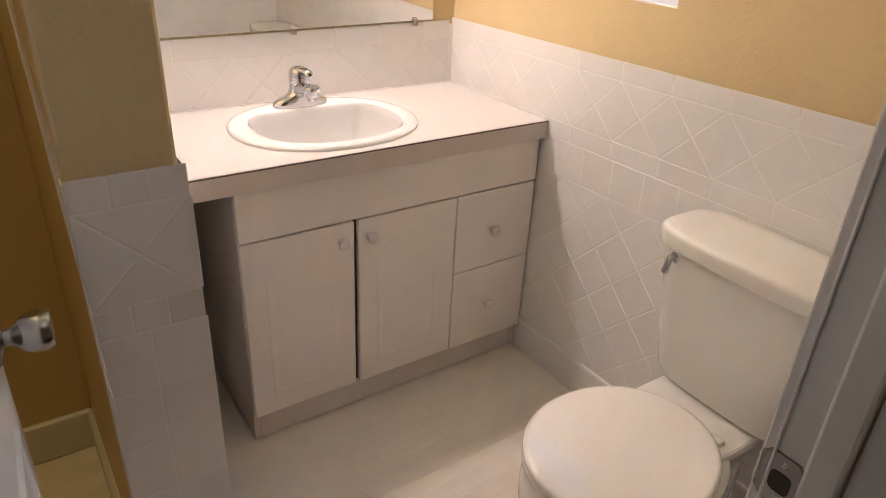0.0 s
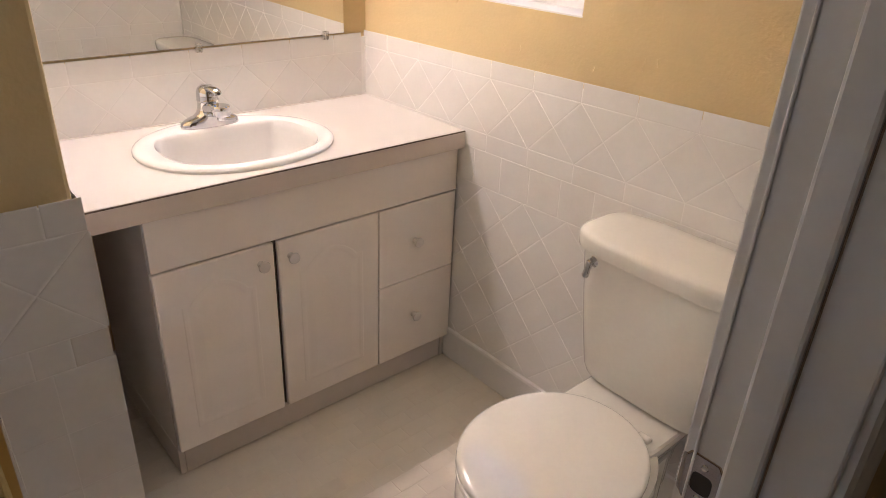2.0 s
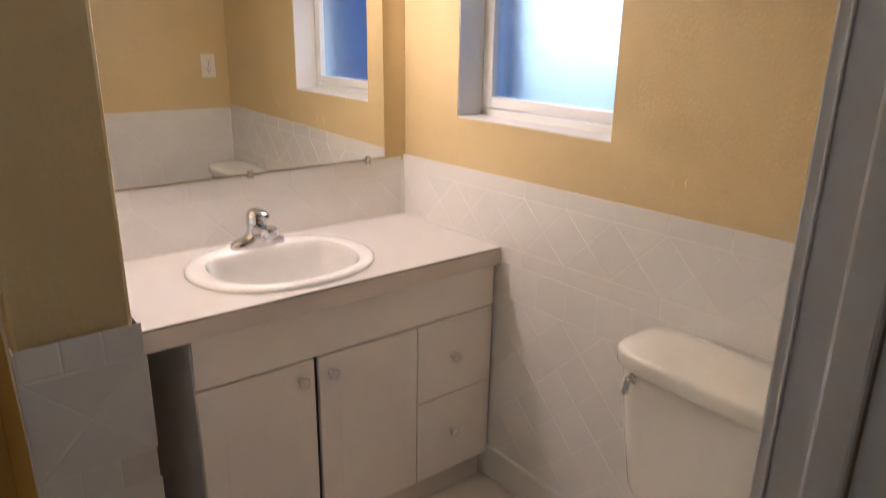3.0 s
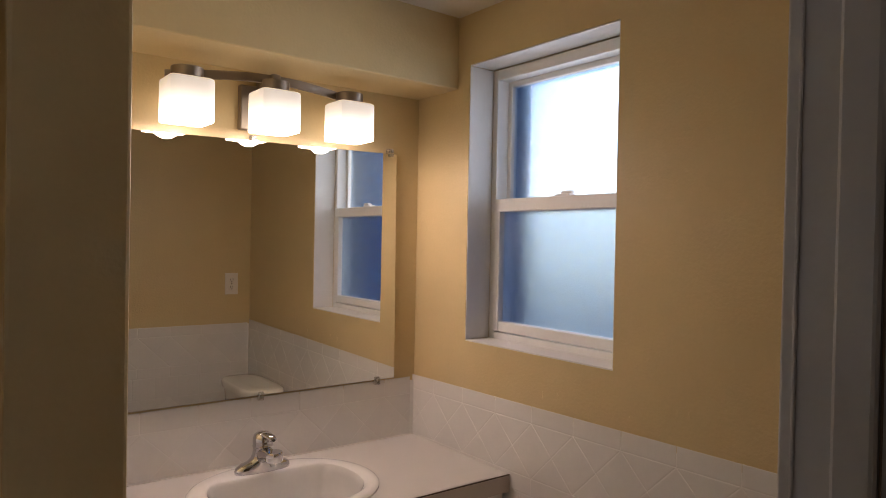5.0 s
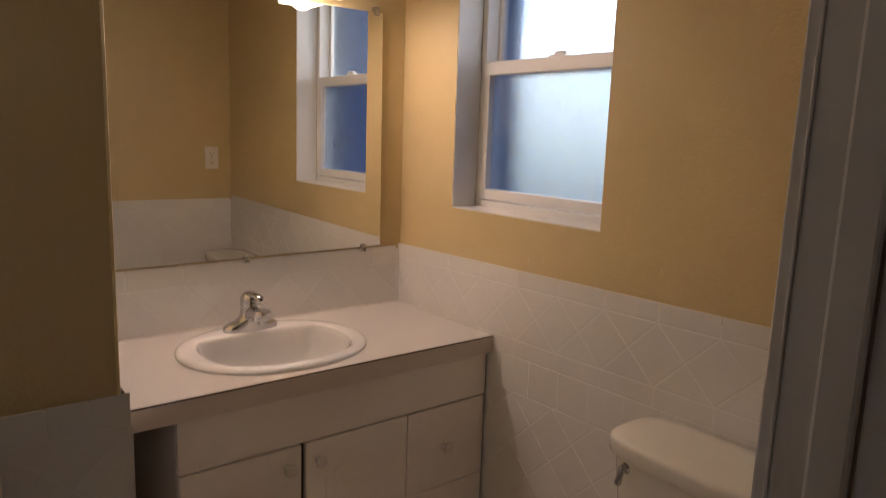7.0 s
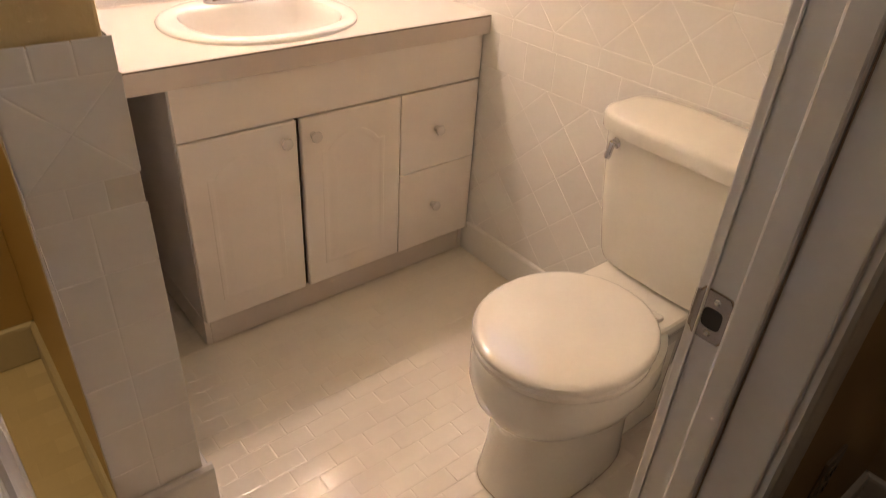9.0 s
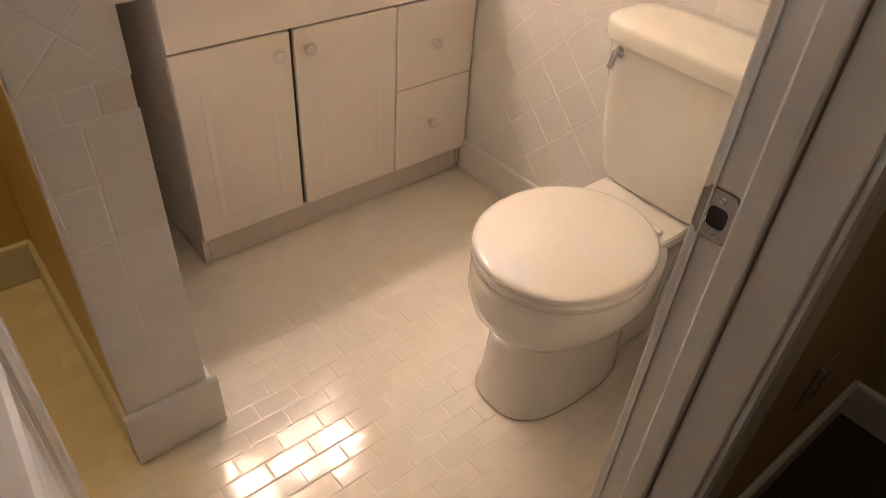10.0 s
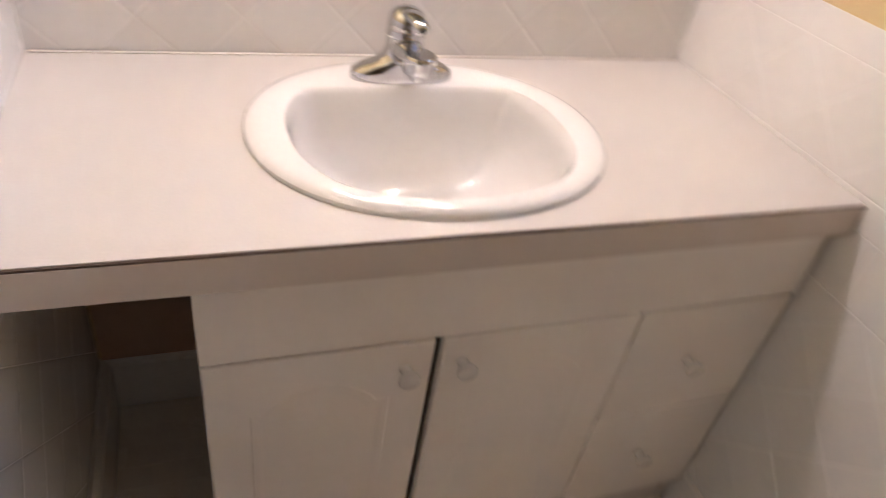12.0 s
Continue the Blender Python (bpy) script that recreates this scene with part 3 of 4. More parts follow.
def vanity():
    root = empty("vanity_cabinet", (-0.46, -0.24, 0))
    part("side_panel", box((CAB_L, FRONT + 0.020, 0.088), (CAB_L + 0.016, -0.015, COUNTER - 0.053), 0.001), SIDE_AND_TOE_SHADE, root, "pale cabinet side")
    part("side_foot", box((CAB_L, -0.464, 0.0), (CAB_L + 0.016, -0.015, 0.0875), 0.001), SIDE_AND_TOE_SHADE, root)
    part("side_panel", box((-0.030, FRONT + 0.020, 0.0), (-0.016, -0.015, COUNTER - 0.053), 0.001), SIDE_AND_TOE_SHADE, root)
    # near-black sheet behind the fronts, painting shade into the gaps between them
    part("gap_shade_sheet", box((CAB_L + 0.017, FRONT + 0.0205, 0.088), (-0.031, FRONT + 0.036, COUNTER - 0.054)), SHADOW_GAP, root)
    # toe kick takes the darker side colour, which puts its shade into the paint
    part("toe_kick", box((CAB_L + 0.0165, -0.4640, 0.0), (-0.0305, -0.450, 0.0875), 0.001), SIDE_AND_TOE_SHADE, root)
    part("false_front", box((CAB_L, FRONT, 0.614), (-0.014, FRONT + 0.019, COUNTER - 0.0535), 0.002), CABINET, root)
    for x0, x1, kx, side in ((CAB_L, -0.6225, -0.661, 1), (-0.6105, -0.2990, -0.578, -1)):
        d = part("door", box((x0, FRONT, 0.090), (x1, FRONT + 0.019, 0.609), 0.0045, 3), CABINET, root, "cabinet door with an arched raised panel")
        bm = bmesh.new()
        a, b = x0 + 0.052, x1 - 0.052
        y = FRONT
        loft(bm, [arch_ring(a, b, 0.145, 0.555, 0.045, i, y - o) for i, o in ((0, -0.001), (0.006, 0.0008), (0.013, 0.0008), (0.020, 0.0003), (0.026, 0.0003), (0.046, 0.0009))], False, True)
        part("raised_panel", bm, CABINET, d)
        knob(d, kx, 0.560)
    for z0, z1, kz in ((0.090, 0.3590, 0.230), (0.3610, 0.609, 0.486)):
        d = part("drawer_front", box((-0.2970, FRONT, z0), (-0.014, FRONT + 0.019, z1), 0.003), CABINET, root)
        knob(d, -0.168, kz)
    settle(root)
    return tagged(root, "off-white vanity cabinet with two doors and two drawers", "cabinet")


vanity()


def sink():
    root = empty("sink", (*SINK_C, COUNTER))
    bm = bmesh.new()
    n = 72
    cx, cy = SINK_C
    ax, ay = SINK_A
    def oval(d, z, p=2.12):
        return [(x, y, z) for x, y in superellipse(cx, cy, ax - d, ay - d, p, n)]
    def bowl(sx, sy, shift, z, flat):
        back = -0.150 - flat
        return [(x, y, z) for x, y in superellipse(cx, cy - 0.004 + shift, sx, sy, 2.3, n, back)]
    Z = COUNTER
    rings = [oval(0.0, Z - 0.002), oval(-0.0005, Z + 0.001), oval(-0.0005, Z + 0.006), oval(0.003, Z + 0.0105), oval(0.011, Z + 0.0138), oval(0.024, Z + 0.0145)]
    rings += [bowl(0.207, 0.186, -0.004, Z + 0.0138, 0.0), bowl(0.2015, 0.181, -0.004, Z + 0.0112, 0.004), bowl(0.198, 0.178, -0.004, Z + 0.004, 0.007), bowl(0.194, 0.173, -0.004, Z - 0.010, 0.011)]
    for k in range(1, 9):
        a = k / 8
        s = math.cos(a * math.pi / 2) ** 0.55
        rings.append([((x - cx) * (0.16 + 0.84 * s) + cx, (y + 0.275) * (0.16 + 0.84 * s) - 0.275, Z - 0.010 - 0.135 * math.sin(a * math.pi / 2) ** 1.1)
                      for x, y, _ in bowl(0.194, 0.173, -0.004, 0, 0.011)])
    loft(bm, rings, False, True)
    part("basin", bm, SINK_WHITE, root, smooth=True)
    bm = bmesh.new()
    lathe(bm, [(0.001, 0.003), (0.014, 0.003), (0.016, 0.005), (0.024, 0.004), (0.026, 0.0)], Matrix.Translation((cx, -0.275, Z - 0.1445)), 28)
    part("drain", bm, CHROME, root, "chrome drain ring", True)
    bm = bmesh.new()
    lathe(bm, [(0.001, 0.007), (0.012, 0.006), (0.0155, 0.003), (0.0155, 0.0)], Matrix.Translation((cx, -0.275, Z - 0.141)), 24)
    part("stopper", bm, CHROME, root, smooth=True)
    settle(root)
    return tagged(root, "white oval drop-in porcelain sink set in the countertop", "sink")


sink()


def faucet():
    fx, fy, Z = -0.600, -0.122, COUNTER + 0.0142
    root = empty("faucet", (fx, fy, Z))
    bm = bmesh.new()
    def sect(w, d, z, p=3.0):
        return [(fx + x, fy + y, Z + z) for x, y in superellipse(0, 0, w, d, p, 40)]
    loft(bm, [sect(0.080, 0.0265, 0, 2.5), sect(0.0805, 0.027, 0.006, 2.5), sect(0.078, 0.0265, 0.014, 2.5), sect(0.066, 0.026, 0.022, 2.4), sect(0.044, 0.026, 0.029, 2.3),
              sect(0.033, 0.026, 0.038, 2.2), sect(0.0285, 0.0262, 0.050, 2.1), sect(0.027, 0.0262, 0.066, 2.0), sect(0.024, 0.024, 0.068, 2.0)])
    part("base", bm, CHROME, root, smooth=True)
    # thick spout at the height of the body, ending in a round nose over the bowl
    bm = bmesh.new()
    rings = []
    for dy, z, w, h in ((0.004, 0.044, 0.0245, 0.022), (-0.022, 0.047, 0.0235, 0.0205), (-0.046, 0.052, 0.0225, 0.0165), (-0.066, 0.056, 0.0215, 0.0130), (-0.082, 0.058, 0.0200, 0.0115)):
        rings.append([(fx + u, fy + dy, Z + z + v) for u, v in superellipse(0, 0, w, h, 3.0, 28)])
    loft(bm, rings)
    part("spout", bm, CHROME, root, smooth=True)
    bm = bmesh.new()
    lathe(bm, [(0.001, 0.0720), (0.0215, 0.0720), (0.0238, 0.0695), (0.0243, 0.066), (0.0243, 0.049), (0.0225, 0.0455), (0.001, 0.0455)],
          Matrix.Translation((fx, fy - 0.080, Z)), 30)
    part("nose", bm, CHROME, root, "round chrome spout nose", True)
    bm = bmesh.new()
    lathe(bm, [(0.001, 0), (0.0105, 0), (0.0115, 0.003), (0.0115, 0.013), (0.001, 0.013)], Matrix.Translation((fx, fy - 0.080, Z + 0.033)), 20)
    part("aerator", bm, CHROME, root, smooth=True)
    bm = bmesh.new()
    lathe(bm, [(0.001, 0.066), (0.0275, 0.0665), (0.0290, 0.069), (0.0290, 0.071), (0.0278, 0.073), (0.0285, 0.082), (0.0275, 0.093), (0.0235, 0.102), (0.0140, 0.1085), (0.001, 0.110)],
          Matrix.Translation((fx, fy, Z)), 32)
    part("handle_dome", bm, CHROME, root, smooth=True)
    bm = bmesh.new()
    rings = []
    for dy, z, w, h in ((0.006, 0.094, 0.018, 0.013), (-0.016, 0.101, 0.0150, 0.0095), (-0.034, 0.1035, 0.0125, 0.0075), (-0.050, 0.1015, 0.0115, 0.0070), (-0.058, 0.0985, 0.0105, 0.0065), (-0.061, 0.0970, 0.0070, 0.0040)):
        rings.append([(fx + 0.006 * (-dy / 0.06) + u, fy + dy, Z + z + v) for u, v in superellipse(0, 0, w, h, 2.4, 20)])
    loft(bm, rings)
    lever = part("lever", bm, CHROME, root, smooth=True)
    bm = bmesh.new()
    lathe(bm, [(0.001, 0.0004), (0.0042, 0.0004), (0.0042, -0.003), (0.001, -0.003)], Matrix.Translation((fx + 0.0062, fy - 0.0612, Z + 0.0972)) @ pose(0, 0, 0, 90, 0, 0), 14)
    part("lever_cap", bm, SOCKET, lever, "dark plug in the lever's tip")
    bm = bmesh.new()
    lathe(bm, [(0.001, 0), (0.0025, 0), (0.0025, 0.030), (0.0048, 0.033), (0.0048, 0.038), (0.001, 0.040)], Matrix.Translation((fx, fy + 0.033, Z)), 14)
    part("lift_rod", bm, CHROME, root, smooth=True)
    settle(root)
    return tagged(root, "chrome single-lever faucet on the back of the sink", "faucet")


faucet()


# ---- mirror and lamp bar ----
def wall_mirror():
    x0, x1, z0, z1 = WING_R + 0.012, -0.098, 1.0005, 1.757
    root = empty("wall_mirror", ((x0 + x1) / 2, -0.004, z0))
    c = Vector(((x0 + x1) / 2, -0.0145, (z0 + z1) / 2))
    w, h = (x1 - x0) / 2, (z1 - z0) / 2
    bm = bmesh.new()
    def rect(i, y):
        return [(-w + i, y, -h + i), (w - i, y, -h + i), (w - i, y, h - i), (-w + i, y, h - i)]
    loft(bm, [rect(0, 0.0045), rect(0, -0.0005), rect(0.001, -0.0015)])
    g = part("glass", bm, MIRROR, root)
    turn = Matrix.Translation(c) @ pose(0, 0, 0, MIRROR_TILT, -0.5, MIRROR_YAW)
    root.location = (0, 0, 0)
    g.matrix_basis = turn
    for cx, top in ((-0.565, 0), (-0.162, 0), (-0.60, 1), (-0.125, 1)):
        z = (z1 if top else z0) + (cx - c.x) * 0.0087
        s = 1 if top else -1
        ym = -0.0165 + (cx - c.x) * math.tan(radians(MIRROR_YAW)) + 0.0165
        part("clip", box((cx - 0.008, ym - 0.0220, min(z - s * 0.010, z + s * 0.014)), (cx + 0.008, ym - 0.0180, max(z - s * 0.010, z + s * 0.014)), 0.0015), CLIP, root, "small clear plastic clip")
        part("clip_foot", box((cx - 0.008, ym - 0.0185, min(z + s * 0.0035, z + s * 0.016)), (cx + 0.008, 0.0, max(z + s * 0.0035, z + s * 0.016)), 0.0015), CLIP, root)
        bm = bmesh.new()
        lathe(bm, [(0.001, 0.0025), (0.0028, 0.002), (0.0034, 0.0)], Matrix.Translation((cx, ym - 0.0220, z + s * 0.009)) @ pose(0, 0, 0, 90, 0, 0), 12)
        part("screw", bm, STEEL, root, smooth=True)
    return tagged(root, "frameless wall mirror held by clear clips above the backsplash", "mirror")


MIRROR_YAW, MIRROR_TILT = -0.42, 0.0
wall_mirror()


def lamp_bar():
    root = empty("vanity_light", (LAMP_X[1], 0, 1.85))
    cx = LAMP_X[1]
    # square back plate on the wall
    part("back_plate", box((cx - 0.066, -0.026, 1.785), (cx + 0.066, -0.0005, 1.915), 0.004), NICKEL, root, "dark nickel back plate")
    part("post", box((cx - 0.013, -0.128, 1.910), (cx + 0.013, -0.006, 1.935), 0.003), NICKEL, root)
    bm = bmesh.new()
    rings = []
    n = 24
    for i in range(n + 1):
        a = -1 + 2 * i / n
        x = cx + a * 0.288
        y = -0.072 - 0.046 * math.cos(a * math.pi / 2)
        rings.append([(x, y + u, 1.899 + 0.020 * math.cos(a * math.pi / 2) + v) for u, v in ((-0.004, -0.012), (0.004, -0.012), (0.004, 0.012), (-0.004, 0.012))])
    loft(bm, rings)
    part("bar", bm, NICKEL, root, "curved dark nickel bar")
    for lx in LAMP_X:
        bm = bmesh.new()
        lathe(bm, [(0.001, 1.914), (0.039, 1.916), (0.041, 1.914), (0.041, 1.888), (0.039, 1.8855), (0.001, 1.8855)], Matrix.Translation((lx, LAMP_Y, 0)), 32)
        part("cap", bm, NICKEL, root, "round nickel cap", True)
        bm = bmesh.new()
        def sq(hw, z, p=9.0):
            return [(x, y, z) for x, y in superellipse(lx, LAMP_Y, hw, hw, p, 48)]
        loft(bm, [sq(0.030, 1.885), sq(0.053, 1.885), sq(0.0583, 1.881), sq(0.0595, 1.873), sq(0.0595, 1.776), sq(0.0585, 1.771), sq(0.0550, 1.771), sq(0.0545, 1.776),
                  sq(0.0545, 1.872), sq(0.030, 1.880)], True, False)
        part("shade", bm, OPAL, root, "lit opal glass cube shade", True)
        bm = bmesh.new()
        lathe(bm, [(0.001, 1.8795), (0.016, 1.8795), (0.016, 1.852), (0.001, 1.852)], Matrix.Translation((lx, LAMP_Y, 0)), 20)
        part("lamp_holder", bm, PLATE, root, smooth=True)
    settle(root)
    return tagged(root, "three-shade vanity light on a curved nickel bar, switched on", "vanity light")


lamp_bar()


# ---- toilet ----
def toilet():
    CY = -1.290
    root = empty("toilet", (-0.45, CY, 0))
    n = 48
    def egg(xb, xf, hw, z, p=2.2, sq=0.0):
        """An egg outline from its back at xb to its front at xf."""
        out = []
        xm = xb + (xf - xb) * 0.50
        for i in range(n):
            a = 2 * math.pi * i / n
            c, s = math.cos(a), math.sin(a)
            k = (abs(c) ** p + abs(s) ** p) ** (-1 / p)
            rx = (xb - xm) if c > 0 else (xm - xf)
            out.append((xm + rx * c * k, CY + hw * s * k, z))
        return out
    bm = bmesh.new()
    loft(bm, [egg(-0.22, -0.612, 0.116, 0.0, 2.7), egg(-0.22, -0.612, 0.116, 0.010, 2.7), egg(-0.22, -0.607, 0.113, 0.04, 2.6), egg(-0.22, -0.602, 0.110, 0.10, 2.5),
              egg(-0.22, -0.600, 0.110, 0.18, 2.4), egg(-0.22, -0.604, 0.114, 0.215, 2.3), egg(-0.21, -0.628, 0.140, 0.240, 2.2), egg(-0.20, -0.650, 0.165, 0.272, 2.1), egg(-0.20, -0.661, 0.178, 0.315, 2.08),
              egg(-0.20, -0.660, 0.178, 0.362, 2.05), egg(-0.20, -0.654, 0.174, 0.376, 2.05), egg(-0.21, -0.646, 0.166, 0.382, 2.05)])
    part("bowl", bm, PORCELAIN, root, smooth=True)
    bm = bmesh.new()
    loft(bm, [egg(-0.2195, -0.6130, 0.1168, 0.0, 2.7), egg(-0.2195, -0.6128, 0.1166, 0.0012, 2.7), egg(-0.22, -0.6118, 0.1156, 0.0018, 2.7)])
    part("base_seam", bm, BROWN_GAP, root, "dirty brown seam round the foot", True)
    bm = bmesh.new()
    def shelf(hw, xf, z, p=6.0, xb=-0.040):
        return [(x, y, z) for x, y in superellipse((xf + xb) / 2, CY + 0.010, (xb - xf) / 2, hw, p, 48)]
    loft(bm, [shelf(0.080, -0.34, 0.16, 4), shelf(0.082, -0.34, 0.22, 4), shelf(0.088, -0.34, 0.268, 4), shelf(0.098, -0.335, 0.308, 5), shelf(0.110, -0.33, 0.338),
              shelf(0.121, -0.325, 0.362), shelf(0.125, -0.322, 0.378), shelf(0.124, -0.320, 0.388), shelf(0.119, -0.315, 0.3925)])
    part("deck", bm, PORCELAIN, root, smooth=True)
    bm = bmesh.new()
    add_box(bm, (-0.42, CY - 0.078, 0.0), (-0.10, CY + 0.082, 0.30), 0.03, 4)
    part("trapway", bm, PORCELAIN, root, smooth=True)
    # seat ring and lid
    bm = bmesh.new()
    loft(bm, [egg(-0.268, -0.654, 0.177, 0.3835, 2.03), egg(-0.266, -0.657, 0.179, 0.387, 2.03), egg(-0.266, -0.657, 0.179, 0.398, 2.03), egg(-0.268, -0.651, 0.175, 0.403, 2.03)])
    part("seat", bm, SEAT_PLASTIC, root, "white plastic seat ring", True)
    bm = bmesh.new()
    loft(bm, [egg(-0.256, -0.651, 0.174, 0.4045, 2.05), egg(-0.254, -0.658, 0.179, 0.408, 2.05), egg(-0.254, -0.658, 0.179, 0.414, 2.05), egg(-0.255, -0.6565, 0.1775, 0.4185, 2.06), egg(-0.257, -0.652, 0.1735, 0.4218, 2.06),
              egg(-0.261, -0.645, 0.167, 0.4236, 2.06), egg(-0.268, -0.634, 0.158, 0.4243, 2.06), egg(-0.30, -0.58, 0.120, 0.4255, 2.05), egg(-0.38, -0.50, 0.05, 0.4262, 2.05)])
    part("seat_lid", bm, SEAT_PLASTIC, root, "closed white seat lid", True)
    for dy in (-0.075, 0.075):
        part("hinge", box((-0.262, CY + dy - 0.016, 0.376), (-0.240, CY + dy + 0.016, 0.402), 0.006, 3), SEAT_PLASTIC, root, smooth=True)
    # tank, a little wider at the top, with bowed front
    def tank_ring(hw, xf, z, p=5.0, xb=-0.022):
        c = (xf + xb) / 2
        return [(x, y, z) for x, y in superellipse(c, CY, (xb - xf) / 2, hw, p, 56)]
    bm = bmesh.new()
    loft(bm, [tank_ring(0.148, -0.170, 0.396, 4.0, -0.044), tank_ring(0.161, -0.182, 0.401, 4.0, -0.040), tank_ring(0.169, -0.190, 0.425, 4.0, -0.036), tank_ring(0.186, -0.198, 0.55, 4.6, -0.026), tank_ring(0.200, -0.205, 0.69), tank_ring(0.205, -0.206, 0.732)])
    part("tank", bm, PORCELAIN, root, smooth=True)
    bm = bmesh.new()
    loft(bm, [tank_ring(0.211, -0.212, 0.722, 4.2, -0.016), tank_ring(0.217, -0.219, 0.725, 4.2, -0.014), tank_ring(0.2185, -0.2205, 0.730, 4.2, -0.014), tank_ring(0.2195, -0.2215, 0.752, 4.2, -0.014),
              tank_ring(0.2180, -0.2200, 0.7585, 4.2, -0.015), tank_ring(0.2140, -0.2160, 0.7630, 4.2, -0.019), tank_ring(0.2075, -0.2095, 0.7655, 4.2, -0.025), tank_ring(0.17, -0.16, 0.7672, 4.2, -0.06)])
    part("tank_lid", bm, PORCELAIN, root, smooth=True)
    # flush lever on the side of the tank
    bm = bmesh.new()
    m = Matrix.Translation((-0.196, CY + 0.150, 0.702)) @ pose(0, 0, 0, 0, -90, 0)
    lathe(bm, [(0.001, 0), (0.013, 0), (0.013, 0.004), (0.009, 0.008), (0.006, 0.016), (0.001, 0.017)], m, 20)
    piv = part("lever_pivot", bm, CHROME, root, "chrome lever base", True)
    bm = bmesh.new()
    loft(bm, [[(-0.212 + d + u, CY + 0.150 + o + v, z) for u, v in superellipse(0, 0, 0.005, w, 3.0, 16)]
              for z, d, o, w in ((0.712, -0.002, 0.0, 0.004), (0.709, -0.004, 0.0, 0.0070), (0.700, -0.006, 0.0, 0.0075), (0.688, -0.008, 0.001, 0.0070), (0.676, -0.009, 0.003, 0.0085), (0.671, -0.009, 0.003, 0.0060))])
    part("lever", bm, CHROME, piv, smooth=True)
    for dy in (-0.107, 0.107):
        bm = bmesh.new()
        lathe(bm, [(0.012, 0.0), (0.012, 0.012), (0.008, 0.020), (0.001, 0.022)], Matrix.Translation((-0.40, CY + dy, 0)), 16)
        part("bolt_cap", bm, PORCELAIN, root, smooth=True)
    settle(root)
    return tagged(root, "white two-piece toilet with its lid closed", "toilet")


toilet()


# ---- wear ----
def paint_run(parent, pts, radius, mat=YELLOW):
    bm = bmesh.new()
    tube(bm, pts, radius, 8)
    return part("paint_run", bm, mat, parent, smooth=True)


rnd_wear = random.Random(11)
for y, z, length in ((-0.628, 1.051, 0.024), (-0.684, 1.058, 0.018), (-1.050, 1.085, 0.030), (-1.084, 1.095, 0.022), (-0.435, 1.147, 0.016), (-0.918, 1.051, 0.014)):
    pts = [(-0.0004, y + rnd_wear.uniform(-0.003, 0.003), z + length * (0.5 - i / 4)) for i in range(5)]
    paint_run(wall_east, pts, [0.0006, 0.0013, 0.0016, 0.0014, 0.0005])
for k in range(7):
    y0, z0 = -0.62 - 0.045 * k, 1.42 - 0.05 * k
    pts = []
    for i in range(9):
        a = i / 8
        pts.append((WING_L - 0.0004, y0 - 0.05 * a - 0.10 * a * a * rnd_wear.uniform(0.8, 1.1), z0 - (0.30 + 0.03 * k) * a))
    paint_run(wing, pts, [0.0004] + [0.0010] * 7 + [0.0004], TRIM)
bm = bmesh.new()
lathe(bm, [(0.001, 0.0), (0.004, 0.0), (0.0045, 0.002), (0.003, 0.004), (0.001, 0.0045)], Matrix.Translation((-0.010, FRONT - 0.001, 0.094)) @ pose(0, 0, 0, 90, 0, 0), 10)
tagged(to_object("screw", bm, RUST, smooth=True), "rusty screw head at the foot of the vanity drawers", "screw")


# ---- small fixtures ----
def outlet(name, m, label, plastic=PLATE):
    root = empty(name)
    plate = part("cover_plate", box((-0.035, -0.006, -0.057), (0.035, 0.0, 0.057), 0.003), plastic, root)
    for dz in (-0.0195, 0.0195):
        bm = bmesh.new()
        lathe(bm, [(0.001, 0.0085), (0.0155, 0.0085), (0.0168, 0.0075), (0.0168, 0.005)], Matrix.Translation((0, 0, dz)) @ pose(0, 0, 0, 90, 0, 0), 24)
        sock = part("receptacle", bm, plastic, root, smooth=True)
        for dx in (-0.0062, 0.0062):
            part("slot", box((dx - 0.0012, -0.0092, dz - 0.001), (dx + 0.0012, -0.0084, dz + 0.008)), SOCKET, sock)
        part("slot", box((-0.0022, -0.0092, dz - 0.010), (0.0022, -0.0084, dz - 0.0055)), SOCKET, sock)
    bm = bmesh.new()
    lathe(bm, [(0.001, 0.0085), (0.003, 0.008), (0.0035, 0.006)], pose(0, 0, 0, 90, 0, 0), 12)
    part("screw", bm, STEEL, root, smooth=True)
    root.matrix_basis = m
    return tagged(root, label, "outlet")


outlet("wall_outlet", pose(-0.102, BACK, 1.222, 0, 0, 180), "white duplex wall outlet above the back wainscot")
# this plate's dark colour puts the hall's dimness into the plastic
outlet("hall_outlet", pose(-0.385, HALL_FACE - 0.004, 0.41, 0, 0, 0), "duplex outlet low on the hall wall, coloured darker for the dim hall", DIMMED_PLATE)


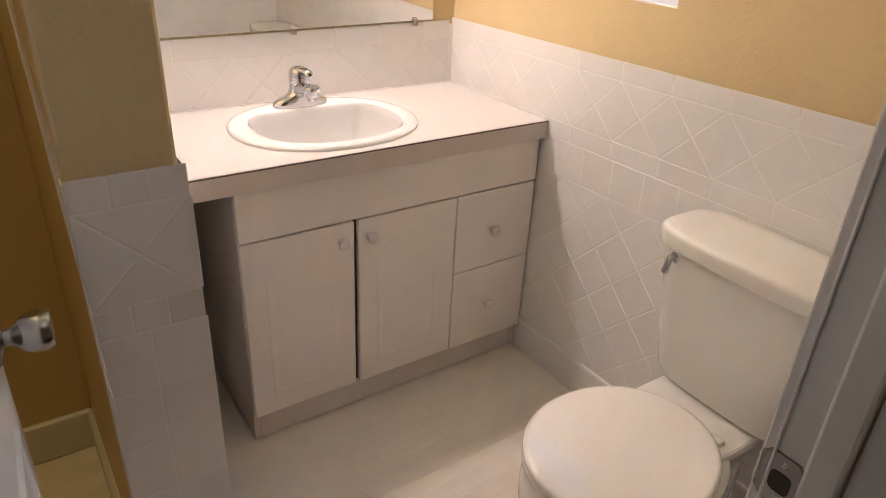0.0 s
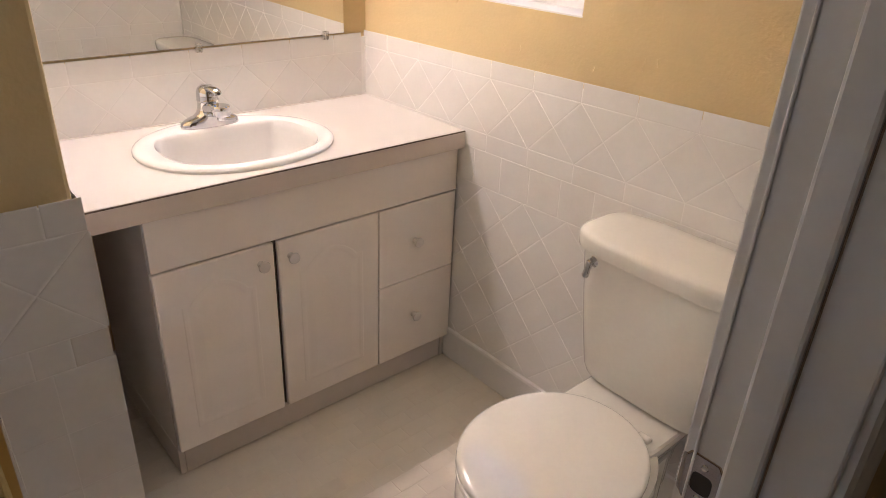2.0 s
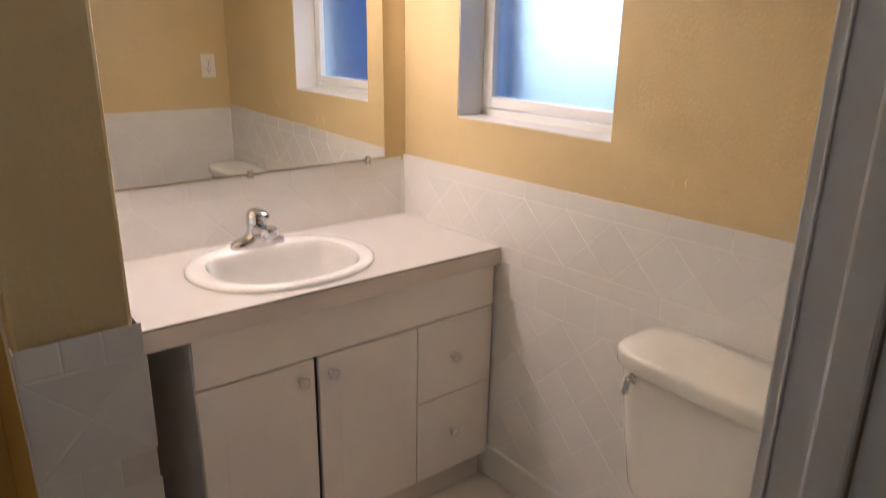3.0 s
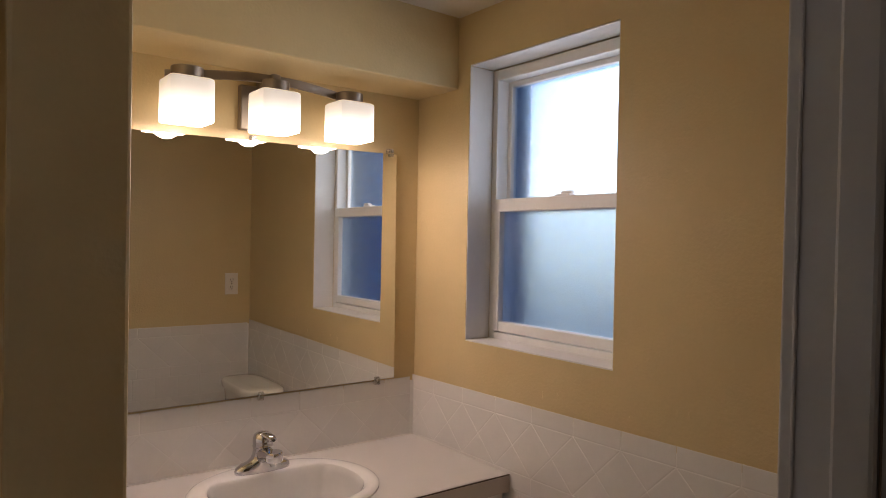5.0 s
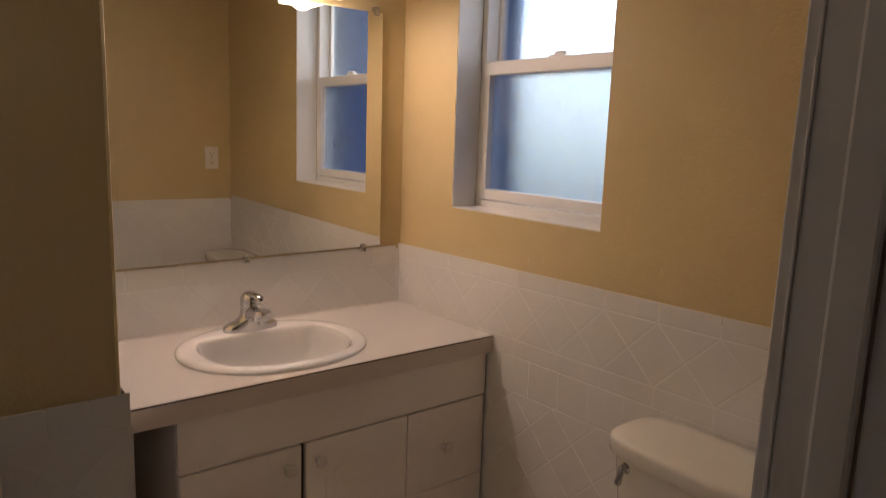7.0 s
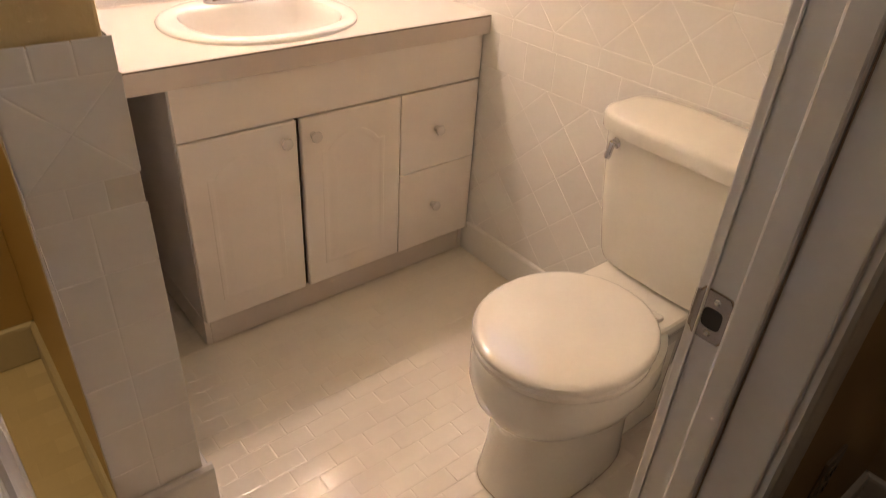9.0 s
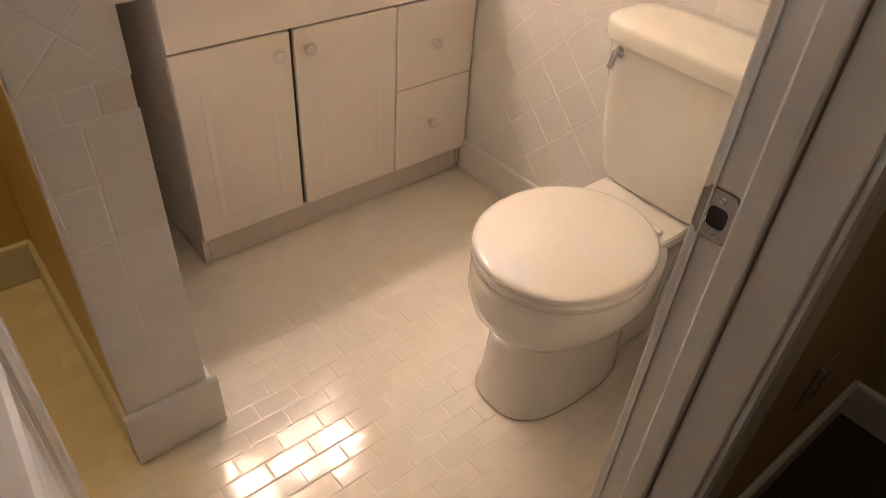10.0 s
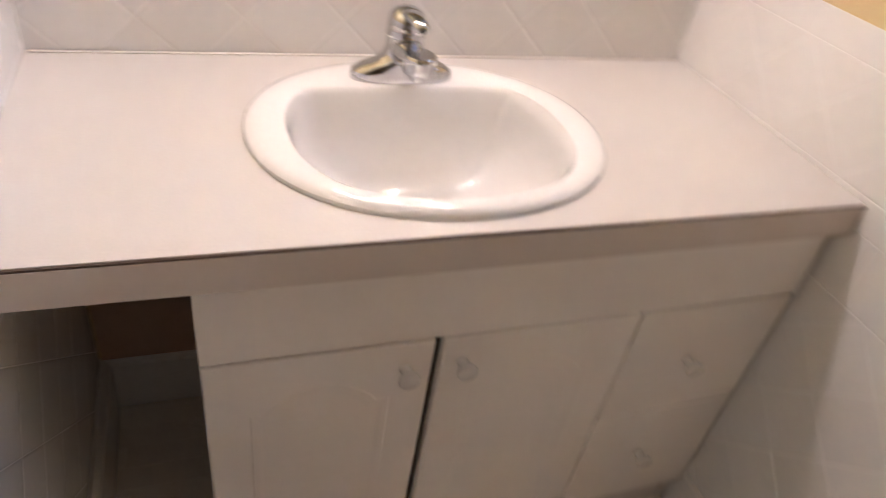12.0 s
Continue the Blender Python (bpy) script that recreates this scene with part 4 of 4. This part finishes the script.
# ---- tiles ----
def clip_poly(poly, u0, u1, v0, v1):
    for axis, lim, keep_less in ((0, u0, False), (0, u1, True), (1, v0, False), (1, v1, True)):
        out = []
        for i, p in enumerate(poly):
            q = poly[(i + 1) % len(poly)]
            ip = (p[axis] <= lim + 1e-9) if keep_less else (p[axis] >= lim - 1e-9)
            iq = (q[axis] <= lim + 1e-9) if keep_less else (q[axis] >= lim - 1e-9)
            if ip:
                out.append(p)
            if ip != iq:
                t = (lim - p[axis]) / (q[axis] - p[axis])
                out.append((p[0] + t * (q[0] - p[0]), p[1] + t * (q[1] - p[1])))
        poly = out
        if len(poly) < 3:
            return []
    clean = []
    for p in poly:
        if not clean or math.dist(p, clean[-1]) > 1e-5:
            clean.append(p)
    if len(clean) > 1 and math.dist(clean[0], clean[-1]) < 1e-5:
        clean.pop()
    return clean if len(clean) >= 3 else []


def area(poly):
    return 0.5 * sum(p[0] * q[1] - q[0] * p[1] for p, q in zip(poly, poly[1:] + poly[:1]))


def inset(poly, d):
    """A convex counter-clockwise polygon drawn in by d."""
    n = len(poly)
    lines = []
    for i in range(n):
        p, q = poly[i], poly[(i + 1) % n]
        dx, dy = q[0] - p[0], q[1] - p[1]
        ln = math.hypot(dx, dy)
        nx, ny = -dy / ln, dx / ln
        lines.append((p[0] + nx * d, p[1] + ny * d, dx / ln, dy / ln))
    out = []
    for i in range(n):
        a, b = lines[i - 1], lines[i]
        det = a[2] * b[3] - a[3] * b[2]
        if abs(det) < 1e-9:
            return []
        t = ((b[0] - a[0]) * b[3] - (b[1] - a[1]) * b[2]) / det
        out.append((a[0] + t * a[2], a[1] + t * a[3]))
    return out if area(out) > 2e-5 else []


TILE_MESHES = {}


def tile_mesh(poly, mat, thick=0.0012, grout=0.0009, edge=0.0032, name="tile"):
    """A glazed piece with a rounded edge, about its own middle; alike pieces share one mesh."""
    a = inset(poly, grout)
    b = inset(poly, grout + edge * 0.4) if a else []
    c = inset(poly, grout + edge) if b else []
    if not c:
        return None
    cx, cy = sum(p[0] for p in poly) / len(poly), sum(p[1] for p in poly) / len(poly)
    key = (mat.name, round(thick, 4), tuple((round(p[0] - cx, 4), round(p[1] - cy, 4)) for p in poly))
    if key not in TILE_MESHES:
        n = len(a)
        verts = [(p[0] - cx, p[1] - cy, z) for ring, z in ((a, 0.0), (a, thick * 0.50), (b, thick * 0.84), (c, thick)) for p in ring]
        faces = [(k * n + i, k * n + (i + 1) % n, (k + 1) * n + (i + 1) % n, (k + 1) * n + i) for k in range(3) for i in range(n)]
        faces.append(tuple(3 * n + i for i in range(n)))
        me = bpy.data.meshes.new(name)
        me.from_pydata(verts, [], faces)
        me.materials.append(mat)
        TILE_MESHES[key] = me
    return TILE_MESHES[key], cx, cy


def lay(parent, plane, polys, mat=TILE, thick=0.0010, name="tile", grout=0.0008, uneven=0.0002, lean=0.25):
    rnd = random.Random(len(polys) * 7 + 3)
    for poly in polys:
        if area(poly) < 0:
            poly = poly[::-1]
        made = tile_mesh(poly, mat, thick, grout, name=name)
        if not made:
            continue
        me, cx, cy = made
        ob = new(name, me)
        ob.parent = parent
        tilt = pose(cx, cy, rnd.uniform(-uneven, uneven), rnd.uniform(-lean, lean), rnd.uniform(-lean, lean), 0)
        ob.matrix_basis = plane @ tilt


STEP = 0.1552


def rects(u0, u1, v0, v1, phase, width):
    k = math.floor((u0 - phase) / width)
    out = []
    while phase + k * width < u1:
        p = clip_poly([(phase + k * width, v0), (phase + (k + 1) * width, v0), (phase + (k + 1) * width, v1), (phase + k * width, v1)], u0, u1, v0, v1)
        if p and abs(area(p)) > 4e-4:
            out.append(p)
        k += 1
    return out


def diamonds(u0, u1, v0, v1, phase, apex):
    """Square tiles laid on the diagonal, with vertices at phase + k * STEP on the line v = apex."""
    out, h = [], STEP / 2
    k0 = math.floor((u0 - phase) / h) - 1
    for i in range(k0, math.ceil((u1 - phase) / h) + 2):
        j0 = math.floor((v0 - apex) / h) - 1
        for j in range(j0, math.ceil((v1 - apex) / h) + 2):
            if (i + j) % 2 == 0:
                continue
            cu, cv = phase + i * h, apex + j * h
            p = clip_poly([(cu - h, cv), (cu, cv - h), (cu + h, cv), (cu, cv + h)], u0, u1, v0, v1)
            if p and abs(area(p)) > 3e-4:
                out.append(p)
    return out


ZCAP, ZDIA, ZBAND, ZSQ, ZLOW = 1.004, 0.963, 0.808, 0.758, 0.652


def wainscot(u0, u1, low, phase, sq_phase, skip=None):
    out = rects(u0, u1, ZDIA, ZCAP + 0.008, phase, STEP)
    out += diamonds(u0, u1, ZBAND, ZDIA, phase, ZDIA)
    out += rects(u0, u1, ZSQ, ZBAND, phase, STEP)
    out += rects(u0, u1, ZLOW, ZSQ, sq_phase, 0.1075)
    out += diamonds(u0, u1, low, ZLOW, phase, ZLOW)
    if skip:
        out = [p for p in out if not skip(sum(q[0] for q in p) / len(p), sum(q[1] for q in p) / len(p))]
    return out


def backing(name, a, b, label):
    return setting(to_object(name, box(a, b), GROUT), label, "wainscot")


# along the window wall: u runs towards the doorway
east = backing("wainscot_east", (-0.0060, BACK, 0.0), (-0.0005, -0.0005, 1.002), "white glazed wall tiles in a diamond pattern")
plane_e = Matrix(((0, 0, -1, -0.0058), (-1, 0, 0, 0), (0, 1, 0, -0.006), (0, 0, 0, 1))) @ pose(0, 0, 0, 0, 0, 0.80)
lay(east, plane_e, wainscot(0.010, -BACK, 0.112, 0.606, 0.669, lambda u, v: u < 0.42 and v < 0.72))
# behind the sink
north = backing("backsplash_north", (WING_R - 0.002, -0.0060, 0.752), (-0.0005, -0.0005, 0.985), "white glazed backsplash tiles behind the sink")
plane_n = Matrix(((1, 0, 0, 0), (0, 0, -1, -0.0058), (0, 1, 0, 0), (0, 0, 0, 1))) @ pose(0, 0, 0, 0, 0, 0.5)
n_polys = rects(WING_R, -0.012, 0.940, 1.000, -0.738, STEP) + diamonds(WING_R, -0.012, 0.790, 0.940, -0.738, 0.940)
lay(north, plane_n, n_polys)
# the end of the wing wall
wend = backing("wainscot_wing_end", (WING_L - 0.002, WING_END - 0.0065, 0.0), (WING_R, WING_END + 0.02, 1.006), "white glazed tiles on the wall end")
plane_w = Matrix(((1, 0, 0, 0), (0, 0, -1, WING_END - 0.0063), (0, 1, 0, 0), (0, 0, 0, 1)))
w0, w1 = WING_L - 0.003, WING_R + 0.004
w_polys = rects(w0, w1, ZDIA, ZCAP + 0.008, w0 + 0.002, 0.0525) + diamonds(w0, w1, ZBAND, ZDIA, (w0 + w1) / 2 - STEP / 2, ZDIA)
w_polys += rects(w0, w1, ZSQ, ZBAND, w0 + 0.002, 0.0525)
zr = ZSQ
while zr > 0.15:
    w_polys += rects(w0, w1, max(zr - 0.1075, 0.138), zr, -1.210 - 0.1075, 0.1075)
    zr -= 0.1075
OLD_TILE = material("aged_glazed_tile", (0.69, 0.65, 0.59), 0.2, bump=0.06, bump_scale=30, spread=0.05)
aged = [p for p in w_polys if abs(sum(q[1] for q in p) / len(p) - (ZSQ + ZBAND) / 2) < 0.01 and min(q[0] for q in p) > w1 - 0.075]
lay(wend, plane_w, [p for p in w_polys if p not in aged])
lay(wend, plane_w, aged, OLD_TILE)
# the wing wall's face beside the counter
wside = backing("wainscot_wing_side", (WING_R - 0.009, WING_END, 0.0), (WING_R - 0.0035, -0.001, 1.006), "white glazed tiles beside the vanity")
plane_s = Matrix(((0, 0, 1, WING_R - 0.0037), (1, 0, 0, 0), (0, 1, 0, 0), (0, 0, 0, 1)))
lay(wside, plane_s, wainscot(WING_END - 0.004, -0.01, 0.138, WING_END, WING_END))
# the wall beside the doorway, seen in the mirror
south = backing("wainscot_south", (DOOR_R + 0.07, BACK + 0.0005, 0.0), (-0.007, BACK + 0.0060, 1.006), "white glazed tiles behind the toilet")
plane_b = Matrix(((-1, 0, 0, 0), (0, 0, 1, BACK + 0.0058), (0, 1, 0, 0), (0, 0, 0, 1)))
lay(south, plane_b, wainscot(0.012, -DOOR_R - 0.07, 0.112, 0.10, 0.05))

# floor: two by four inch pieces in running bond
plane_f = Matrix.Translation((0, 0, -0.0041))
FU, FV = 0.0985, 0.0500
near, rest = [], []
row, y = 0, -1.72
while y < -0.001:
    shift = FU / 2 if row % 2 else 0.0
    x = LEFT + 0.02 + shift - FU
    while x < -0.001:
        p = clip_poly([(x, y), (x + FU, y), (x + FU, y + FV), (x, y + FV)], LEFT, -0.001, -1.72, -0.001)
        if p and abs(area(p)) > 2e-4:
            cx, cy = x + FU / 2, y + FV / 2
            in_cab = CAB_L + 0.02 < cx < -0.02 and cy > -0.44
            in_wall = (WING_L - 0.01 < cx < WING_R and cy > WING_END + 0.03) or (cx < WING_L and cy > -0.22)
            if not in_cab and not in_wall:
                (near if -1.36 < cx < -0.42 and -1.60 < cy < -0.78 else rest).append(p)
        x += FU
    y += FV
    row += 1
lay(floor, plane_f, near[:300], FLOOR_TILE, 0.0010, "tile", 0.0006, 0.0001, 1.0)
bm_rest = near[300:] + rest
verts, faces = [], []
rnd = random.Random(5)
for p in bm_rest:
    rings = [inset(p, 0.0004), inset(p, 0.0004), inset(p, 0.0015), inset(p, 0.0034)]
    if not all(rings):
        continue
    b0, n = len(verts), len(p)
    lift = rnd.uniform(-0.0001, 0.0001)
    for r, z in zip(rings, (-0.0042, -0.0038, -0.0036, -0.0035)):
        verts += [(q[0], q[1], z + (lift if z > -0.004 else 0)) for q in r]
    faces += [(b0 + k * n + i, b0 + k * n + (i + 1) % n, b0 + (k + 1) * n + (i + 1) % n, b0 + (k + 1) * n + i) for k in range(3) for i in range(n)]
    faces.append(tuple(b0 + 3 * n + i for i in range(n)))
me = bpy.data.meshes.new("far_tiles")
me.from_pydata(verts, [], faces)
me.materials.append(FLOOR_TILE_REST)
far = new("far_tiles", me)
far.parent = floor
far["kind"] = "stuff"
